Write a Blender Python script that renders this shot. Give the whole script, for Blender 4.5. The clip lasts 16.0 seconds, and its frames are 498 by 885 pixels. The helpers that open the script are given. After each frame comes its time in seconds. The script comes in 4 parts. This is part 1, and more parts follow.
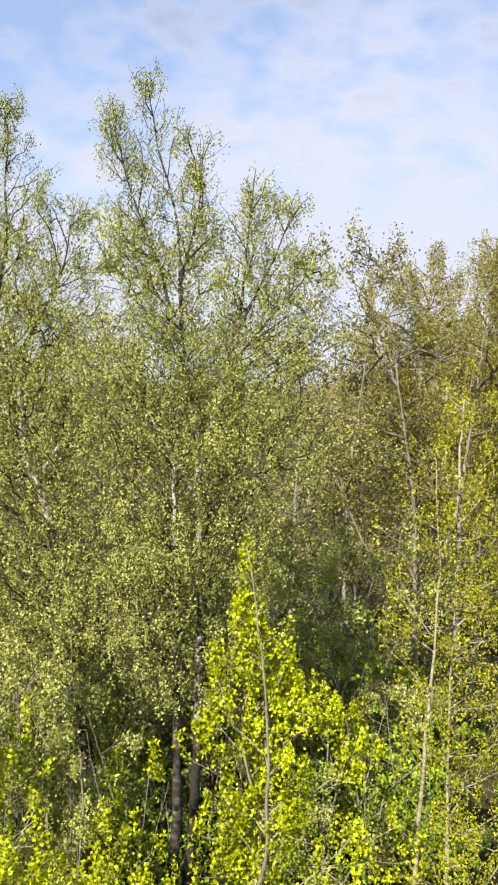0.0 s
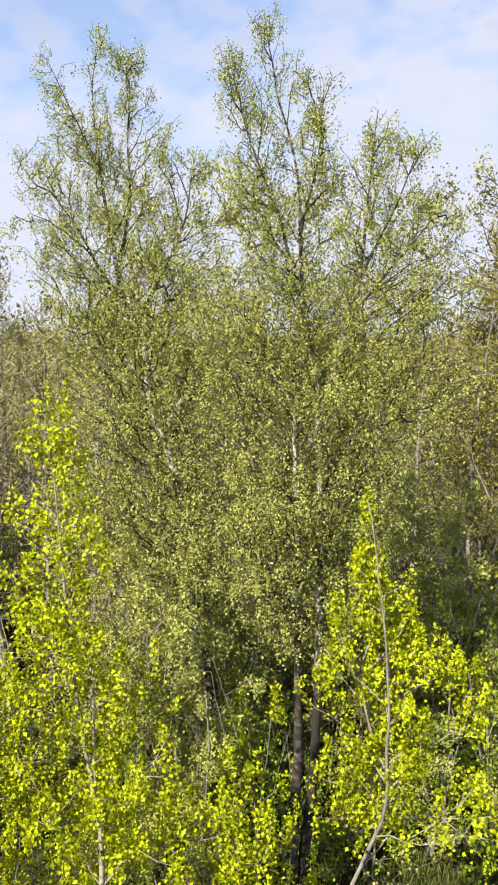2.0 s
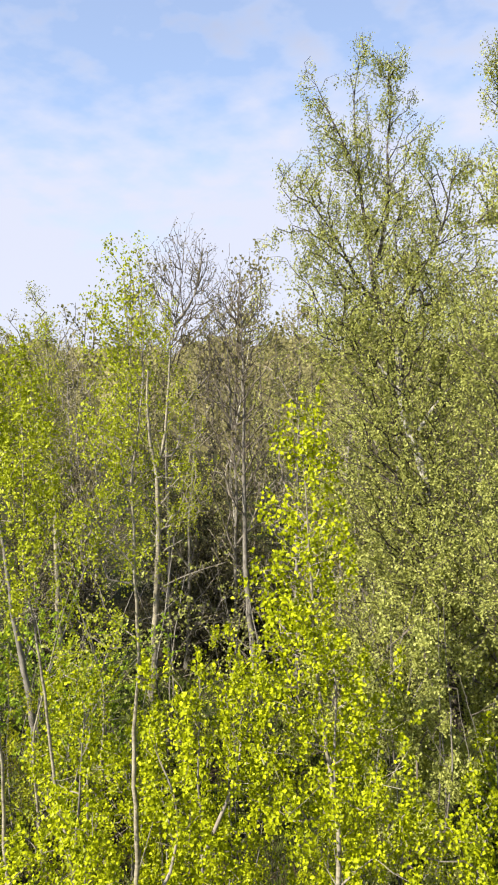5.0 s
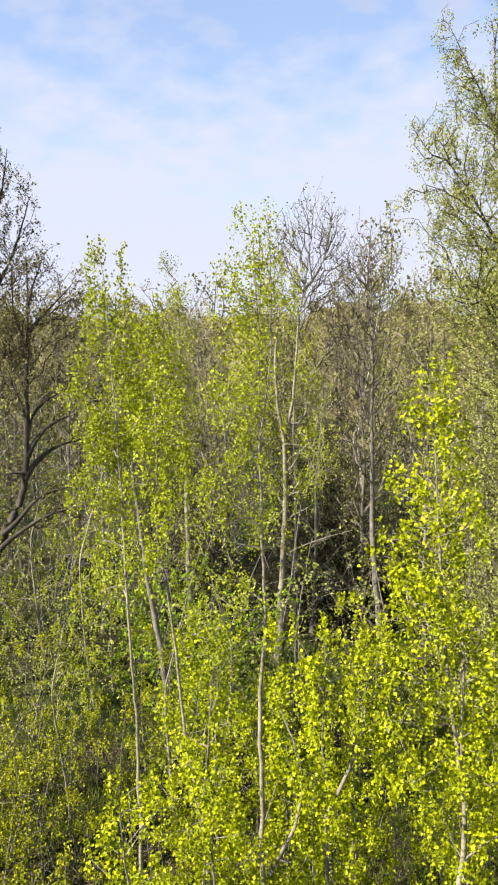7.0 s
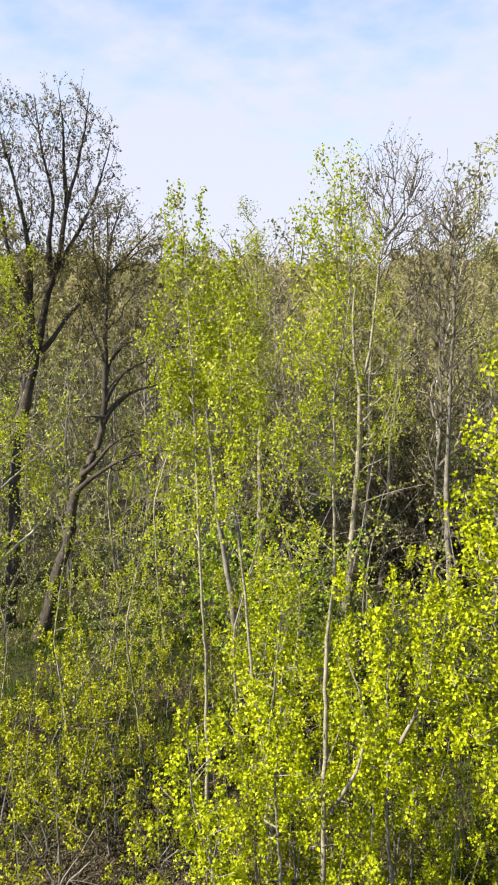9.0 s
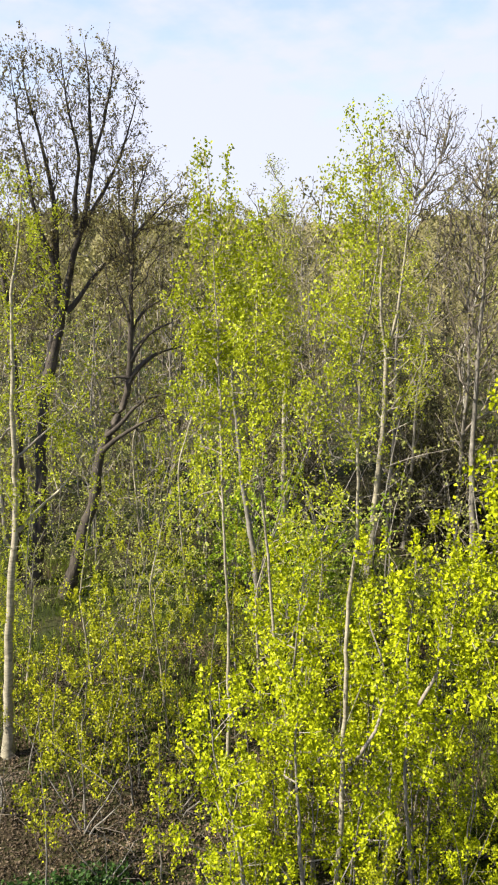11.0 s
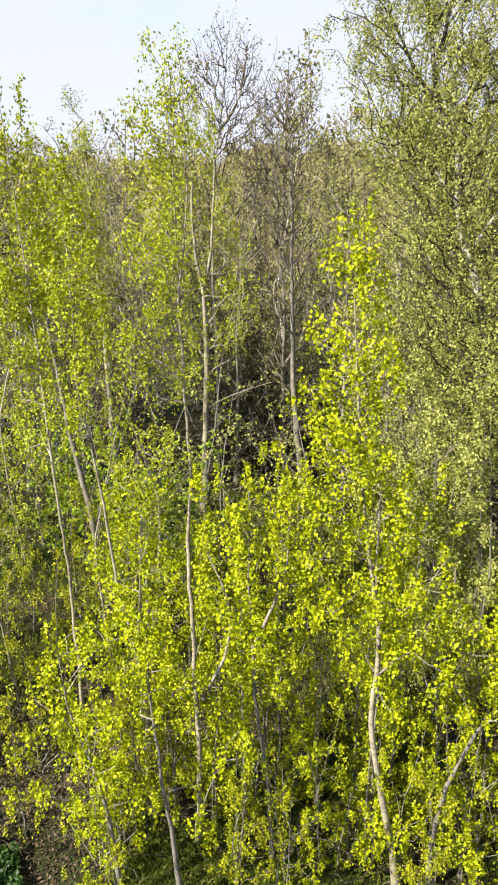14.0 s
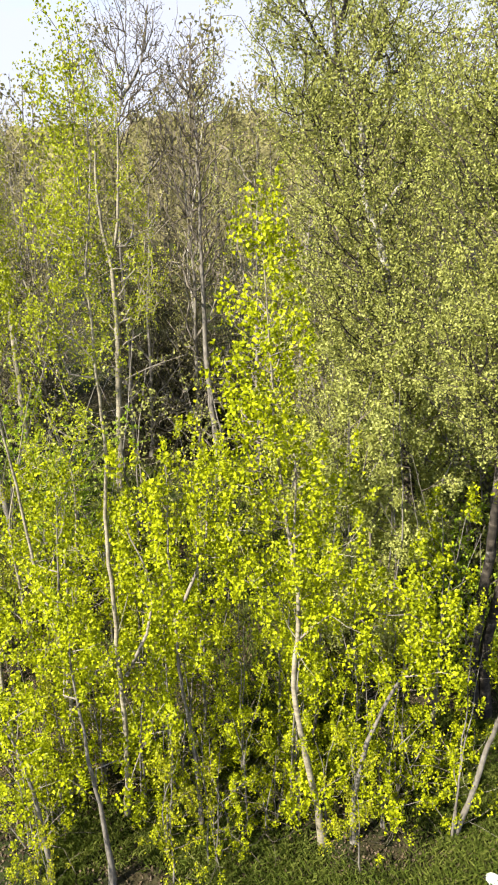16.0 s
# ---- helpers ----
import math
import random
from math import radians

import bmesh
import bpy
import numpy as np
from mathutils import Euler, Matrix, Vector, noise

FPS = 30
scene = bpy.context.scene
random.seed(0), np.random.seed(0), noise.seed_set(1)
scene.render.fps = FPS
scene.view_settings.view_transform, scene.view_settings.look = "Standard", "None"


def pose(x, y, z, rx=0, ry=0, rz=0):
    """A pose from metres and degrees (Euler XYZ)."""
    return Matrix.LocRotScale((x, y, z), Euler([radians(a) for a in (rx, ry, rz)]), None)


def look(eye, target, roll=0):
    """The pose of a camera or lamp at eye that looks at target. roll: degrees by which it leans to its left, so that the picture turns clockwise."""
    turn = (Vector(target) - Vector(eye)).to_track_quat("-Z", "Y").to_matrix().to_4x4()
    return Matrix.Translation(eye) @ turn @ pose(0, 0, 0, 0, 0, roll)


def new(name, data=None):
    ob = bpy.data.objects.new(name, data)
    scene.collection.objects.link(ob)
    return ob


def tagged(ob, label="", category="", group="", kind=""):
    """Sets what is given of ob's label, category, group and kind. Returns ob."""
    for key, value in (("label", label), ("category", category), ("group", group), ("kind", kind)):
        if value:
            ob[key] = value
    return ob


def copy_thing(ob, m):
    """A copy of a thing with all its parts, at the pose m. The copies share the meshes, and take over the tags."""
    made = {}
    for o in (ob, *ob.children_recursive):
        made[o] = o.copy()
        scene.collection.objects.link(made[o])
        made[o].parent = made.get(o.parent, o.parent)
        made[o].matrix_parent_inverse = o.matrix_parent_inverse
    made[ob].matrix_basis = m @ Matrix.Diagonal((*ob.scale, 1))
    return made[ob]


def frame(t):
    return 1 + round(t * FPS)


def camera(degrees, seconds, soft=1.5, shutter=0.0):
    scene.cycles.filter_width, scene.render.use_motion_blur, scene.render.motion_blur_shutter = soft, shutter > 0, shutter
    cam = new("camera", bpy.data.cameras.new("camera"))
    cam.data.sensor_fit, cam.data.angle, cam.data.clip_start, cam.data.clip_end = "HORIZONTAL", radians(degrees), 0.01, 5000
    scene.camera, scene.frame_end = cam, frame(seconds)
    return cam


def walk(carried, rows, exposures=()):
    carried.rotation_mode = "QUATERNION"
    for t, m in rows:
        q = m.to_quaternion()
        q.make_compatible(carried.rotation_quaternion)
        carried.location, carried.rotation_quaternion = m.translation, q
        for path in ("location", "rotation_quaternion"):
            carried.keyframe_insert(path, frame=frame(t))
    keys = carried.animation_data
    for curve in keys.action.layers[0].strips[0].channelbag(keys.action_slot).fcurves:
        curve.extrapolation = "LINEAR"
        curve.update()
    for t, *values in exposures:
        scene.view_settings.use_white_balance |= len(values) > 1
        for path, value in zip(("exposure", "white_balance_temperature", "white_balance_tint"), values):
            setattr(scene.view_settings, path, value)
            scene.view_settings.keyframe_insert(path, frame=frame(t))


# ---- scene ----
# ---- camera ----
cam = camera(35.88, 16.0, soft=2.05)
EYE = (0.0, 0.0, 10.0)
# seconds, heading to the left, tilt, lean
PATH = [
    (0, 3.55, -1.52, 0.69),
    (0.5, 4.85, -1.74, 0.71),
    (1, 6.79, -2.56, 0.61),
    (1.5, 9.40, -3.77, 0.40),
    (2, 12.49, -5.13, 0.06),
    (2.5, 15.85, -6.07, -0.41),
    (3, 19.32, -6.44, -0.79),
    (3.5, 22.58, -6.13, -0.76),
    (4, 25.62, -5.47, -0.39),
    (4.5, 28.36, -4.92, 0.11),
    (4.7, 29.44, -4.77, 0.26),
    (6.8, 39.79, -6.91, -0.44),
    (7, 40.56, -7.23, -0.20),
    (7.5, 42.27, -8.22, -0.14),
    (8, 43.69, -9.21, 0.06),
    (8.5, 44.98, -10.15, 0.18),
    (9, 46.11, -11.05, 0.58),
    (9.2, 46.55, -11.42, 0.67),
    (10.25, 48.3, -13.05, 0.9),
    (11.3, 47.50, -14.26, 0.87),
    (11.5, 46.98, -14.47, 0.72),
    (12, 45.15, -14.99, 0.38),
    (12.5, 42.66, -15.65, 0.08),
    (13, 39.88, -16.48, -0.18),
    (13.5, 37.15, -17.37, -0.45),
    (14, 34.69, -18.17, -0.60),
    (14.5, 32.57, -18.79, -0.58),
    (15, 30.73, -19.28, -0.54),
    (15.5, 29.21, -19.75, -0.48),
    (16, 28.05, -20.25, -0.41),
]
walk(cam, [(t, pose(*EYE, 90 + tilt, 0, left) @ pose(0, 0, 0, 0, 0, lean)) for t, left, tilt, lean in PATH],
     [(0.0, 1.47), (4.5, 1.45), (8.0, 1.47), (9.2, 1.51), (11.3, 1.58), (13.0, 1.61), (14.5, 1.64), (16.0, 1.67)])

# ---- light ----
SUN_AZ, SUN_EL = -157.0, 42.0
world = bpy.data.worlds.new("sky")
scene.world = world
world.use_nodes = True
wn, wl = world.node_tree.nodes, world.node_tree.links
wn.clear()
sky = wn.new("ShaderNodeTexSky")
sky.sky_type, sky.sun_disc = "NISHITA", False
sky.sun_elevation, sky.sun_rotation = radians(SUN_EL), radians(SUN_AZ)
sky.dust_density, sky.ozone_density = 0.2, 4.0
coord = wn.new("ShaderNodeTexCoord")
axes = wn.new("ShaderNodeSeparateXYZ")
wl.new(coord.outputs["Generated"], axes.inputs["Vector"])


def world_math(operation, one, two):
    n = wn.new("ShaderNodeMath")
    n.operation = operation
    for k, v in enumerate((one, two)):
        if isinstance(v, float):
            n.inputs[k].default_value = v
        else:
            wl.new(v, n.inputs[k])
    return n.outputs["Value"]


# a layer of thin cloud, seen in perspective, closing towards the horizon
lift = world_math("ADD", world_math("MAXIMUM", axes.outputs["Z"], 0.0), 0.22)
layer = wn.new("ShaderNodeCombineXYZ")
wl.new(world_math("DIVIDE", axes.outputs["X"], lift), layer.inputs["X"])
wl.new(world_math("DIVIDE", axes.outputs["Y"], lift), layer.inputs["Y"])
puffs = wn.new("ShaderNodeTexNoise")
puffs.inputs["Scale"].default_value, puffs.inputs["Detail"].default_value, puffs.inputs["Roughness"].default_value = 7.5, 4.0, 0.5
banks = wn.new("ShaderNodeTexNoise")
banks.inputs["Scale"].default_value, banks.inputs["Detail"].default_value, banks.inputs["Roughness"].default_value = 1.1, 3.0, 0.5
wl.new(layer.outputs["Vector"], puffs.inputs["Vector"])
wl.new(layer.outputs["Vector"], banks.inputs["Vector"])
ripple = world_math("MULTIPLY", world_math("SUBTRACT", puffs.outputs["Fac"], 0.5), world_math("MULTIPLY", axes.outputs["Z"], 2.0))
cover = world_math("ADD", world_math("ADD", ripple, 0.375), world_math("MULTIPLY", banks.outputs["Fac"], 0.55))
cover = world_math("ADD", cover, world_math("MULTIPLY", axes.outputs["X"], 0.17))
cover = world_math("SUBTRACT", cover, world_math("MULTIPLY", axes.outputs["Z"], 1.12))
veil = wn.new("ShaderNodeMapRange")
veil.inputs["From Min"].default_value, veil.inputs["From Max"].default_value = 0.05, 0.34
veil.inputs["To Min"].default_value, veil.inputs["To Max"].default_value = 0.3, 0.95
mix = wn.new("ShaderNodeMix")
mix.data_type = "RGBA"
mix.inputs["B"].default_value = (3.26, 3.36, 3.98, 1)
back = wn.new("ShaderNodeBackground")
back.inputs["Strength"].default_value = 0.09
out = wn.new("ShaderNodeOutputWorld")
wl.new(cover, veil.inputs["Value"])
wl.new(veil.outputs["Result"], mix.inputs["Factor"])
wl.new(sky.outputs["Color"], mix.inputs["A"])
# small grey puffs higher up
high = wn.new("ShaderNodeMapRange")
high.inputs["From Min"].default_value, high.inputs["From Max"].default_value = 0.33, 0.46
wl.new(axes.outputs["Z"], high.inputs["Value"])
cell = wn.new("ShaderNodeMapRange")
cell.inputs["From Min"].default_value, cell.inputs["From Max"].default_value = 0.54, 0.68
cell.inputs["To Max"].default_value = 0.6
wl.new(puffs.outputs["Fac"], cell.inputs["Value"])
grey = wn.new("ShaderNodeMix")
grey.data_type = "RGBA"
grey.inputs["B"].default_value = (1.35, 1.65, 2.5, 1)
wl.new(world_math("MULTIPLY", high.outputs["Result"], cell.outputs["Result"]), grey.inputs["Factor"])
wl.new(mix.outputs["Result"], grey.inputs["A"])
wl.new(grey.outputs["Result"], back.inputs["Color"])
wl.new(back.outputs["Background"], out.inputs["Surface"])

sun = new("sun", bpy.data.lights.new("sun", "SUN"))
sun.data.energy, sun.data.angle, sun.data.color = 5.0, radians(0.6), (1.0, 0.91, 0.74)
sa, se = radians(SUN_AZ), radians(SUN_EL)
sun.matrix_world = look((math.sin(sa) * math.cos(se) * 60, math.cos(sa) * math.cos(se) * 60, math.sin(se) * 60), (0, 0, 0))


# ---- materials ----
def ramp(nodes, stops):
    r = nodes.new("ShaderNodeValToRGB")
    el = r.color_ramp.elements
    while len(el) < len(stops):
        el.new(0.5)
    for e, (p, c) in zip(el, stops):
        e.position, e.color = p, (*c, 1)
    return r


def noise_node(nodes, links, vec, scale, detail=4.0, rough=0.55):
    n = nodes.new("ShaderNodeTexNoise")
    n.inputs["Scale"].default_value, n.inputs["Detail"].default_value, n.inputs["Roughness"].default_value = scale, detail, rough
    links.new(vec, n.inputs["Vector"])
    return n


def start_material(name, rough, spec=0.3):
    m = bpy.data.materials.new(name)
    m.use_nodes = True
    nodes, links = m.node_tree.nodes, m.node_tree.links
    b = nodes["Principled BSDF"]
    b.inputs["Roughness"].default_value, b.inputs["Specular IOR Level"].default_value = rough, spec
    tc = nodes.new("ShaderNodeTexCoord")
    return m, nodes, links, b, tc


def leaf_material(name, dark, mid, light, through_colour, glow=0.45, rough=0.45):
    """Thin leaves: each leaf has its own tint, and light passes through the blade."""
    m, nodes, links, b, tc = start_material(name, rough, 0.15)
    geo = nodes.new("ShaderNodeNewGeometry")
    r = ramp(nodes, [(0.0, dark), (0.5, mid), (1.0, light)])
    big = noise_node(nodes, links, tc.outputs["Object"], 0.9, 3.0)
    add = nodes.new("ShaderNodeMath")
    add.operation = "MULTIPLY_ADD"
    add.inputs[1].default_value = 0.8
    sh = nodes.new("ShaderNodeMath")
    sh.operation = "MULTIPLY_ADD"
    sh.inputs[1].default_value, sh.inputs[2].default_value = 1.2, -0.5
    links.new(big.outputs["Fac"], sh.inputs[0])
    links.new(geo.outputs["Random Per Island"], add.inputs[0])
    links.new(sh.outputs["Value"], add.inputs[2])
    links.new(add.outputs["Value"], r.inputs["Fac"])
    links.new(r.outputs["Color"], b.inputs["Base Color"])
    tr = nodes.new("ShaderNodeBsdfTranslucent")
    mul = nodes.new("ShaderNodeMix")
    mul.data_type, mul.blend_type = "RGBA", "MULTIPLY"
    mul.inputs["Factor"].default_value = 1.0
    mul.inputs["B"].default_value = (*through_colour, 1)
    links.new(r.outputs["Color"], mul.inputs["A"])
    links.new(mul.outputs["Result"], tr.inputs["Color"])
    mx = nodes.new("ShaderNodeMixShader")
    mx.inputs["Fac"].default_value = glow
    links.new(b.outputs["BSDF"], mx.inputs[1])
    links.new(tr.outputs["BSDF"], mx.inputs[2])
    links.new(mx.outputs["Shader"], nodes["Material Output"].inputs["Surface"])
    return m


def bark_material(name, stops, band=(14.0, 14.0, 60.0), fine=30.0, relief=0.4, rough=0.85, foot=0.0):
    """Bark in object space: bands round the stem, fine grain and relief."""
    m, nodes, links, b, tc = start_material(name, rough, 0.2)
    mp = nodes.new("ShaderNodeMapping")
    mp.inputs["Scale"].default_value = band
    links.new(tc.outputs["Object"], mp.inputs["Vector"])
    n1 = noise_node(nodes, links, mp.outputs["Vector"], 1.0, 4.0, 0.6)
    n2 = noise_node(nodes, links, tc.outputs["Object"], 1.7, 3.0)
    avg = nodes.new("ShaderNodeMath")
    avg.operation = "MULTIPLY_ADD"
    avg.inputs[1].default_value = 0.55
    half = nodes.new("ShaderNodeMath")
    half.operation = "MULTIPLY"
    half.inputs[1].default_value = 0.45
    links.new(n2.outputs["Fac"], half.inputs[0])
    links.new(n1.outputs["Fac"], avg.inputs[0])
    links.new(half.outputs["Value"], avg.inputs[2])
    r = ramp(nodes, stops)
    tone = avg.outputs["Value"]
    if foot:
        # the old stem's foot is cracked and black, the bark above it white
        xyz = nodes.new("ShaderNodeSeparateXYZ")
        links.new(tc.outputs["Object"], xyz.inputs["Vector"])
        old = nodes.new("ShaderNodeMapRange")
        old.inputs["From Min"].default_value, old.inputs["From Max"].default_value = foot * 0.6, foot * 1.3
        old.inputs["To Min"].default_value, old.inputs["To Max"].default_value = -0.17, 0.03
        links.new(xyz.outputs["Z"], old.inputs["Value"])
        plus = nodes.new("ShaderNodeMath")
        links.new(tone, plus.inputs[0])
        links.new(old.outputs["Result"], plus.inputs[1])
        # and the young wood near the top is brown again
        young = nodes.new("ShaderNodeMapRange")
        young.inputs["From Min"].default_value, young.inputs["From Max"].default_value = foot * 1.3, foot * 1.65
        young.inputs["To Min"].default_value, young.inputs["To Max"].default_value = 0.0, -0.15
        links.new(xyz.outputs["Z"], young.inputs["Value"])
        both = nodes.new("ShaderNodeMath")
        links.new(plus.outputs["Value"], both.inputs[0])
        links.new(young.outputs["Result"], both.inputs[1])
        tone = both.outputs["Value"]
    links.new(tone, r.inputs["Fac"])
    links.new(r.outputs["Color"], b.inputs["Base Color"])
    n3 = noise_node(nodes, links, tc.outputs["Object"], fine, 5.0, 0.65)
    bump = nodes.new("ShaderNodeBump")
    bump.inputs["Strength"].default_value, bump.inputs["Distance"].default_value = relief, 0.02
    links.new(n3.outputs["Fac"], bump.inputs["Height"])
    links.new(bump.outputs["Normal"], b.inputs["Normal"])
    return m


LEAF_ASPEN = leaf_material("leaf_young_aspen", (0.085, 0.108, 0.002), (0.265, 0.305, 0.004), (0.46, 0.50, 0.010), (1.4, 1.4, 0.4), 0.24)
LEAF_POPLAR = leaf_material("leaf_tall_aspen", (0.145, 0.172, 0.006), (0.275, 0.313, 0.014), (0.42, 0.458, 0.035), (1.4, 1.4, 0.5), 0.3)
LEAF_BUD = leaf_material("leaf_brown_bud", (0.05, 0.044, 0.02), (0.115, 0.10, 0.04), (0.21, 0.19, 0.075), (1.2, 1.1, 0.6), 0.25)
LEAF_GOLD = leaf_material("leaf_golden_catkin", (0.15, 0.14, 0.03), (0.28, 0.26, 0.06), (0.43, 0.40, 0.12), (1.3, 1.25, 0.6), 0.35)
LEAF_FAR = leaf_material("leaf_far_woods", (0.10, 0.095, 0.035), (0.20, 0.19, 0.075), (0.30, 0.28, 0.12), (1.2, 1.2, 0.8), 0.3)
# young sapling leaf, darkened for the shade of the oaks and other trees
LEAF_SHADED_SHOOT = leaf_material("leaf_shaded_sapling", (0.085, 0.096, 0.004), (0.24, 0.256, 0.009), (0.42, 0.43, 0.016), (1.3, 1.3, 0.5), 0.25)
LEAF_MAPLE = leaf_material("leaf_yellow_shoot", (0.100, 0.109, 0.0046), (0.245, 0.253, 0.0086), (0.420, 0.410, 0.0164), (1.4, 1.3, 0.5), 0.3)
LEAF_HAZEL = leaf_material("leaf_hazel", (0.14, 0.158, 0.034), (0.305, 0.333, 0.088), (0.48, 0.50, 0.17), (1.3, 1.25, 0.65), 0.33)
# needles coloured near black to carry the shade deep in the thicket
LEAF_THICKET = leaf_material("leaf_shade_needle", (0.014, 0.014, 0.007), (0.042, 0.042, 0.019), (0.085, 0.08, 0.036), (1.2, 1.2, 0.7), 0.15)
LEAF_BIRCH = leaf_material("leaf_birch", (0.105, 0.12, 0.031), (0.255, 0.275, 0.068), (0.405, 0.425, 0.13), (1.3, 1.28, 0.65), 0.27)
LEAF_OLIVE = leaf_material("leaf_olive_catkin", (0.06, 0.06, 0.016), (0.17, 0.165, 0.04), (0.32, 0.30, 0.085), (1.3, 1.25, 0.6), 0.3)
LEAF_GREEN = leaf_material("leaf_bird_cherry", (0.11, 0.16, 0.010), (0.21, 0.30, 0.02), (0.36, 0.46, 0.045), (1.3, 1.4, 0.6), 0.35)
LEAF_DARK = leaf_material("leaf_ivy_dark", (0.009, 0.023, 0.0055), (0.028, 0.065, 0.0144), (0.064, 0.119, 0.0274), (1.2, 1.4, 0.6), 0.2, 0.35)
BARK_BIRCH = bark_material("bark_birch", [(0.30, (0.024, 0.022, 0.020)), (0.42, (0.128, 0.112, 0.096)), (0.50, (0.416, 0.392, 0.352)), (0.75, (0.576, 0.560, 0.520))], (5.0, 5.0, 16.0), 40.0)
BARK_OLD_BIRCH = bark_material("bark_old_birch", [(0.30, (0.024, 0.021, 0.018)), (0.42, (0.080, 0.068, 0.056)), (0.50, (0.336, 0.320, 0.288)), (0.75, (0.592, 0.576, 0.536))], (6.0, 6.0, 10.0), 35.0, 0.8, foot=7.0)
BARK_ASPEN = bark_material("bark_aspen", [(0.30, (0.06, 0.053, 0.04)), (0.42, (0.165, 0.148, 0.108)), (0.55, (0.285, 0.26, 0.195)), (0.8, (0.39, 0.36, 0.285))], (6.0, 6.0, 22.0), 45.0)
BARK_GREY = bark_material("bark_grey", [(0.3, (0.064, 0.056, 0.048)), (0.5, (0.160, 0.148, 0.128)), (0.75, (0.288, 0.272, 0.240))], (9.0, 9.0, 7.0), 40.0, 0.6)
BARK_DARK = bark_material("bark_oak", [(0.3, (0.016, 0.014, 0.011)), (0.5, (0.052, 0.044, 0.036)), (0.75, (0.112, 0.096, 0.080))], (12.0, 12.0, 4.0), 30.0, 0.9)
TWIG_BROWN = bark_material("twig_brown", [(0.3, (0.044, 0.036, 0.029)), (0.5, (0.098, 0.084, 0.068)), (0.75, (0.18, 0.157, 0.13))], (8.0, 8.0, 8.0), 60.0, 0.2)
TWIG_GREY = bark_material("twig_grey", [(0.3, (0.112, 0.096, 0.080)), (0.5, (0.224, 0.200, 0.168)), (0.75, (0.336, 0.312, 0.272))], (8.0, 8.0, 8.0), 60.0, 0.2)
TWIG_DARK = bark_material("twig_dark", [(0.3, (0.020, 0.016, 0.014)), (0.5, (0.048, 0.040, 0.034)), (0.75, (0.096, 0.080, 0.068))], (8.0, 8.0, 8.0), 60.0, 0.2)


# ---- mesh makers ----
def quads_mesh(name, verts, faces, material, smooth=False, second=None, second_from=0):
    """A mesh from arrays of corners and of four- or three-cornered faces."""
    me = bpy.data.meshes.new(name)
    faces = np.asarray(faces, np.int32)
    n, k = faces.shape
    me.vertices.add(len(verts))
    me.vertices.foreach_set("co", np.asarray(verts, np.float32).ravel())
    me.loops.add(n * k)
    me.loops.foreach_set("vertex_index", faces.ravel())
    me.polygons.add(n)
    me.polygons.foreach_set("loop_start", np.arange(0, n * k, k, dtype=np.int32))
    me.polygons.foreach_set("use_smooth", np.full(n, smooth))
    me.materials.append(material)
    if second is not None:
        me.materials.append(second)
        me.polygons.foreach_set("material_index", (np.arange(n) >= second_from).astype(np.int32))
    me.update(calc_edges=True)
    return me


def unit(v):
    return v / np.maximum(np.linalg.norm(v, axis=-1, keepdims=True), 1e-9)


def basis(direction):
    """Two directions across each given one."""
    ref = np.where(np.abs(direction[:, 2:]) > 0.9, np.array([[1.0, 0, 0]]), np.array([[0, 0, 1.0]]))
    a = unit(np.cross(direction, ref))
    return a, np.cross(direction, a)


def tubes(p0, p1, t0, t1, r0, r1, sides):
    """Tapered tube pieces from p0 to p1, with the tangents and radii at both ends."""
    n = len(p0)
    ang = np.arange(sides) * 2 * np.pi / sides
    ca, sa_ = np.cos(ang)[None, :, None], np.sin(ang)[None, :, None]
    rings = []
    for p, t, r in ((p0, t0, r0), (p1, t1, r1)):
        a, b = basis(unit(t))
        rings.append(p[:, None] + r[:, None, None] * (a[:, None] * ca + b[:, None] * sa_))
    verts = np.concatenate(rings, 1).reshape(-1, 3)
    i = np.arange(sides)
    j = (i + 1) % sides
    q = np.stack([i, j, sides + j, sides + i], -1)
    faces = (np.arange(n)[:, None, None] * 2 * sides + q[None]).reshape(-1, 4)
    return verts, faces


def weld(verts, faces):
    """Joins the corners that lie on one another."""
    _, first, back_to = np.unique(np.round(verts, 4), axis=0, return_index=True, return_inverse=True)
    return verts[first], back_to.reshape(-1)[faces]


def stem_tube(points, r0, r1, sides, rng, flare=1.35, knobs=0.06):
    """One continuous stem with a flared foot, slight knobs and a closed top."""
    pts = np.asarray(points)
    n = len(pts)
    tang = unit(np.gradient(pts, axis=0))
    a, b = basis(tang)
    f = np.linspace(0, 1, n)
    rad = r0 + (r1 - r0) * f ** 0.8
    rad = rad * (1 + (flare - 1) * np.exp(-f * n * 0.25 / 0.35))
    ang = np.arange(sides) * 2 * np.pi / sides
    rr = rad[:, None] * (1 + rng.normal(0, knobs, (n, sides)))
    verts = pts[:, None] + rr[..., None] * (a[:, None] * np.cos(ang)[None, :, None] + b[:, None] * np.sin(ang)[None, :, None])
    i = np.arange(sides)
    j = (i + 1) % sides
    q = np.stack([i, j, sides + j, sides + i], -1)
    faces = (np.arange(n - 1)[:, None, None] * sides + q[None]).reshape(-1, 4)
    verts = np.concatenate([verts.reshape(-1, 3), pts[-1:] + tang[-1:] * r1])
    top = (n - 1) * sides
    cap = np.stack([top + i, top + j, np.full(sides, n * sides), np.full(sides, n * sides)], -1)
    return verts, faces, cap


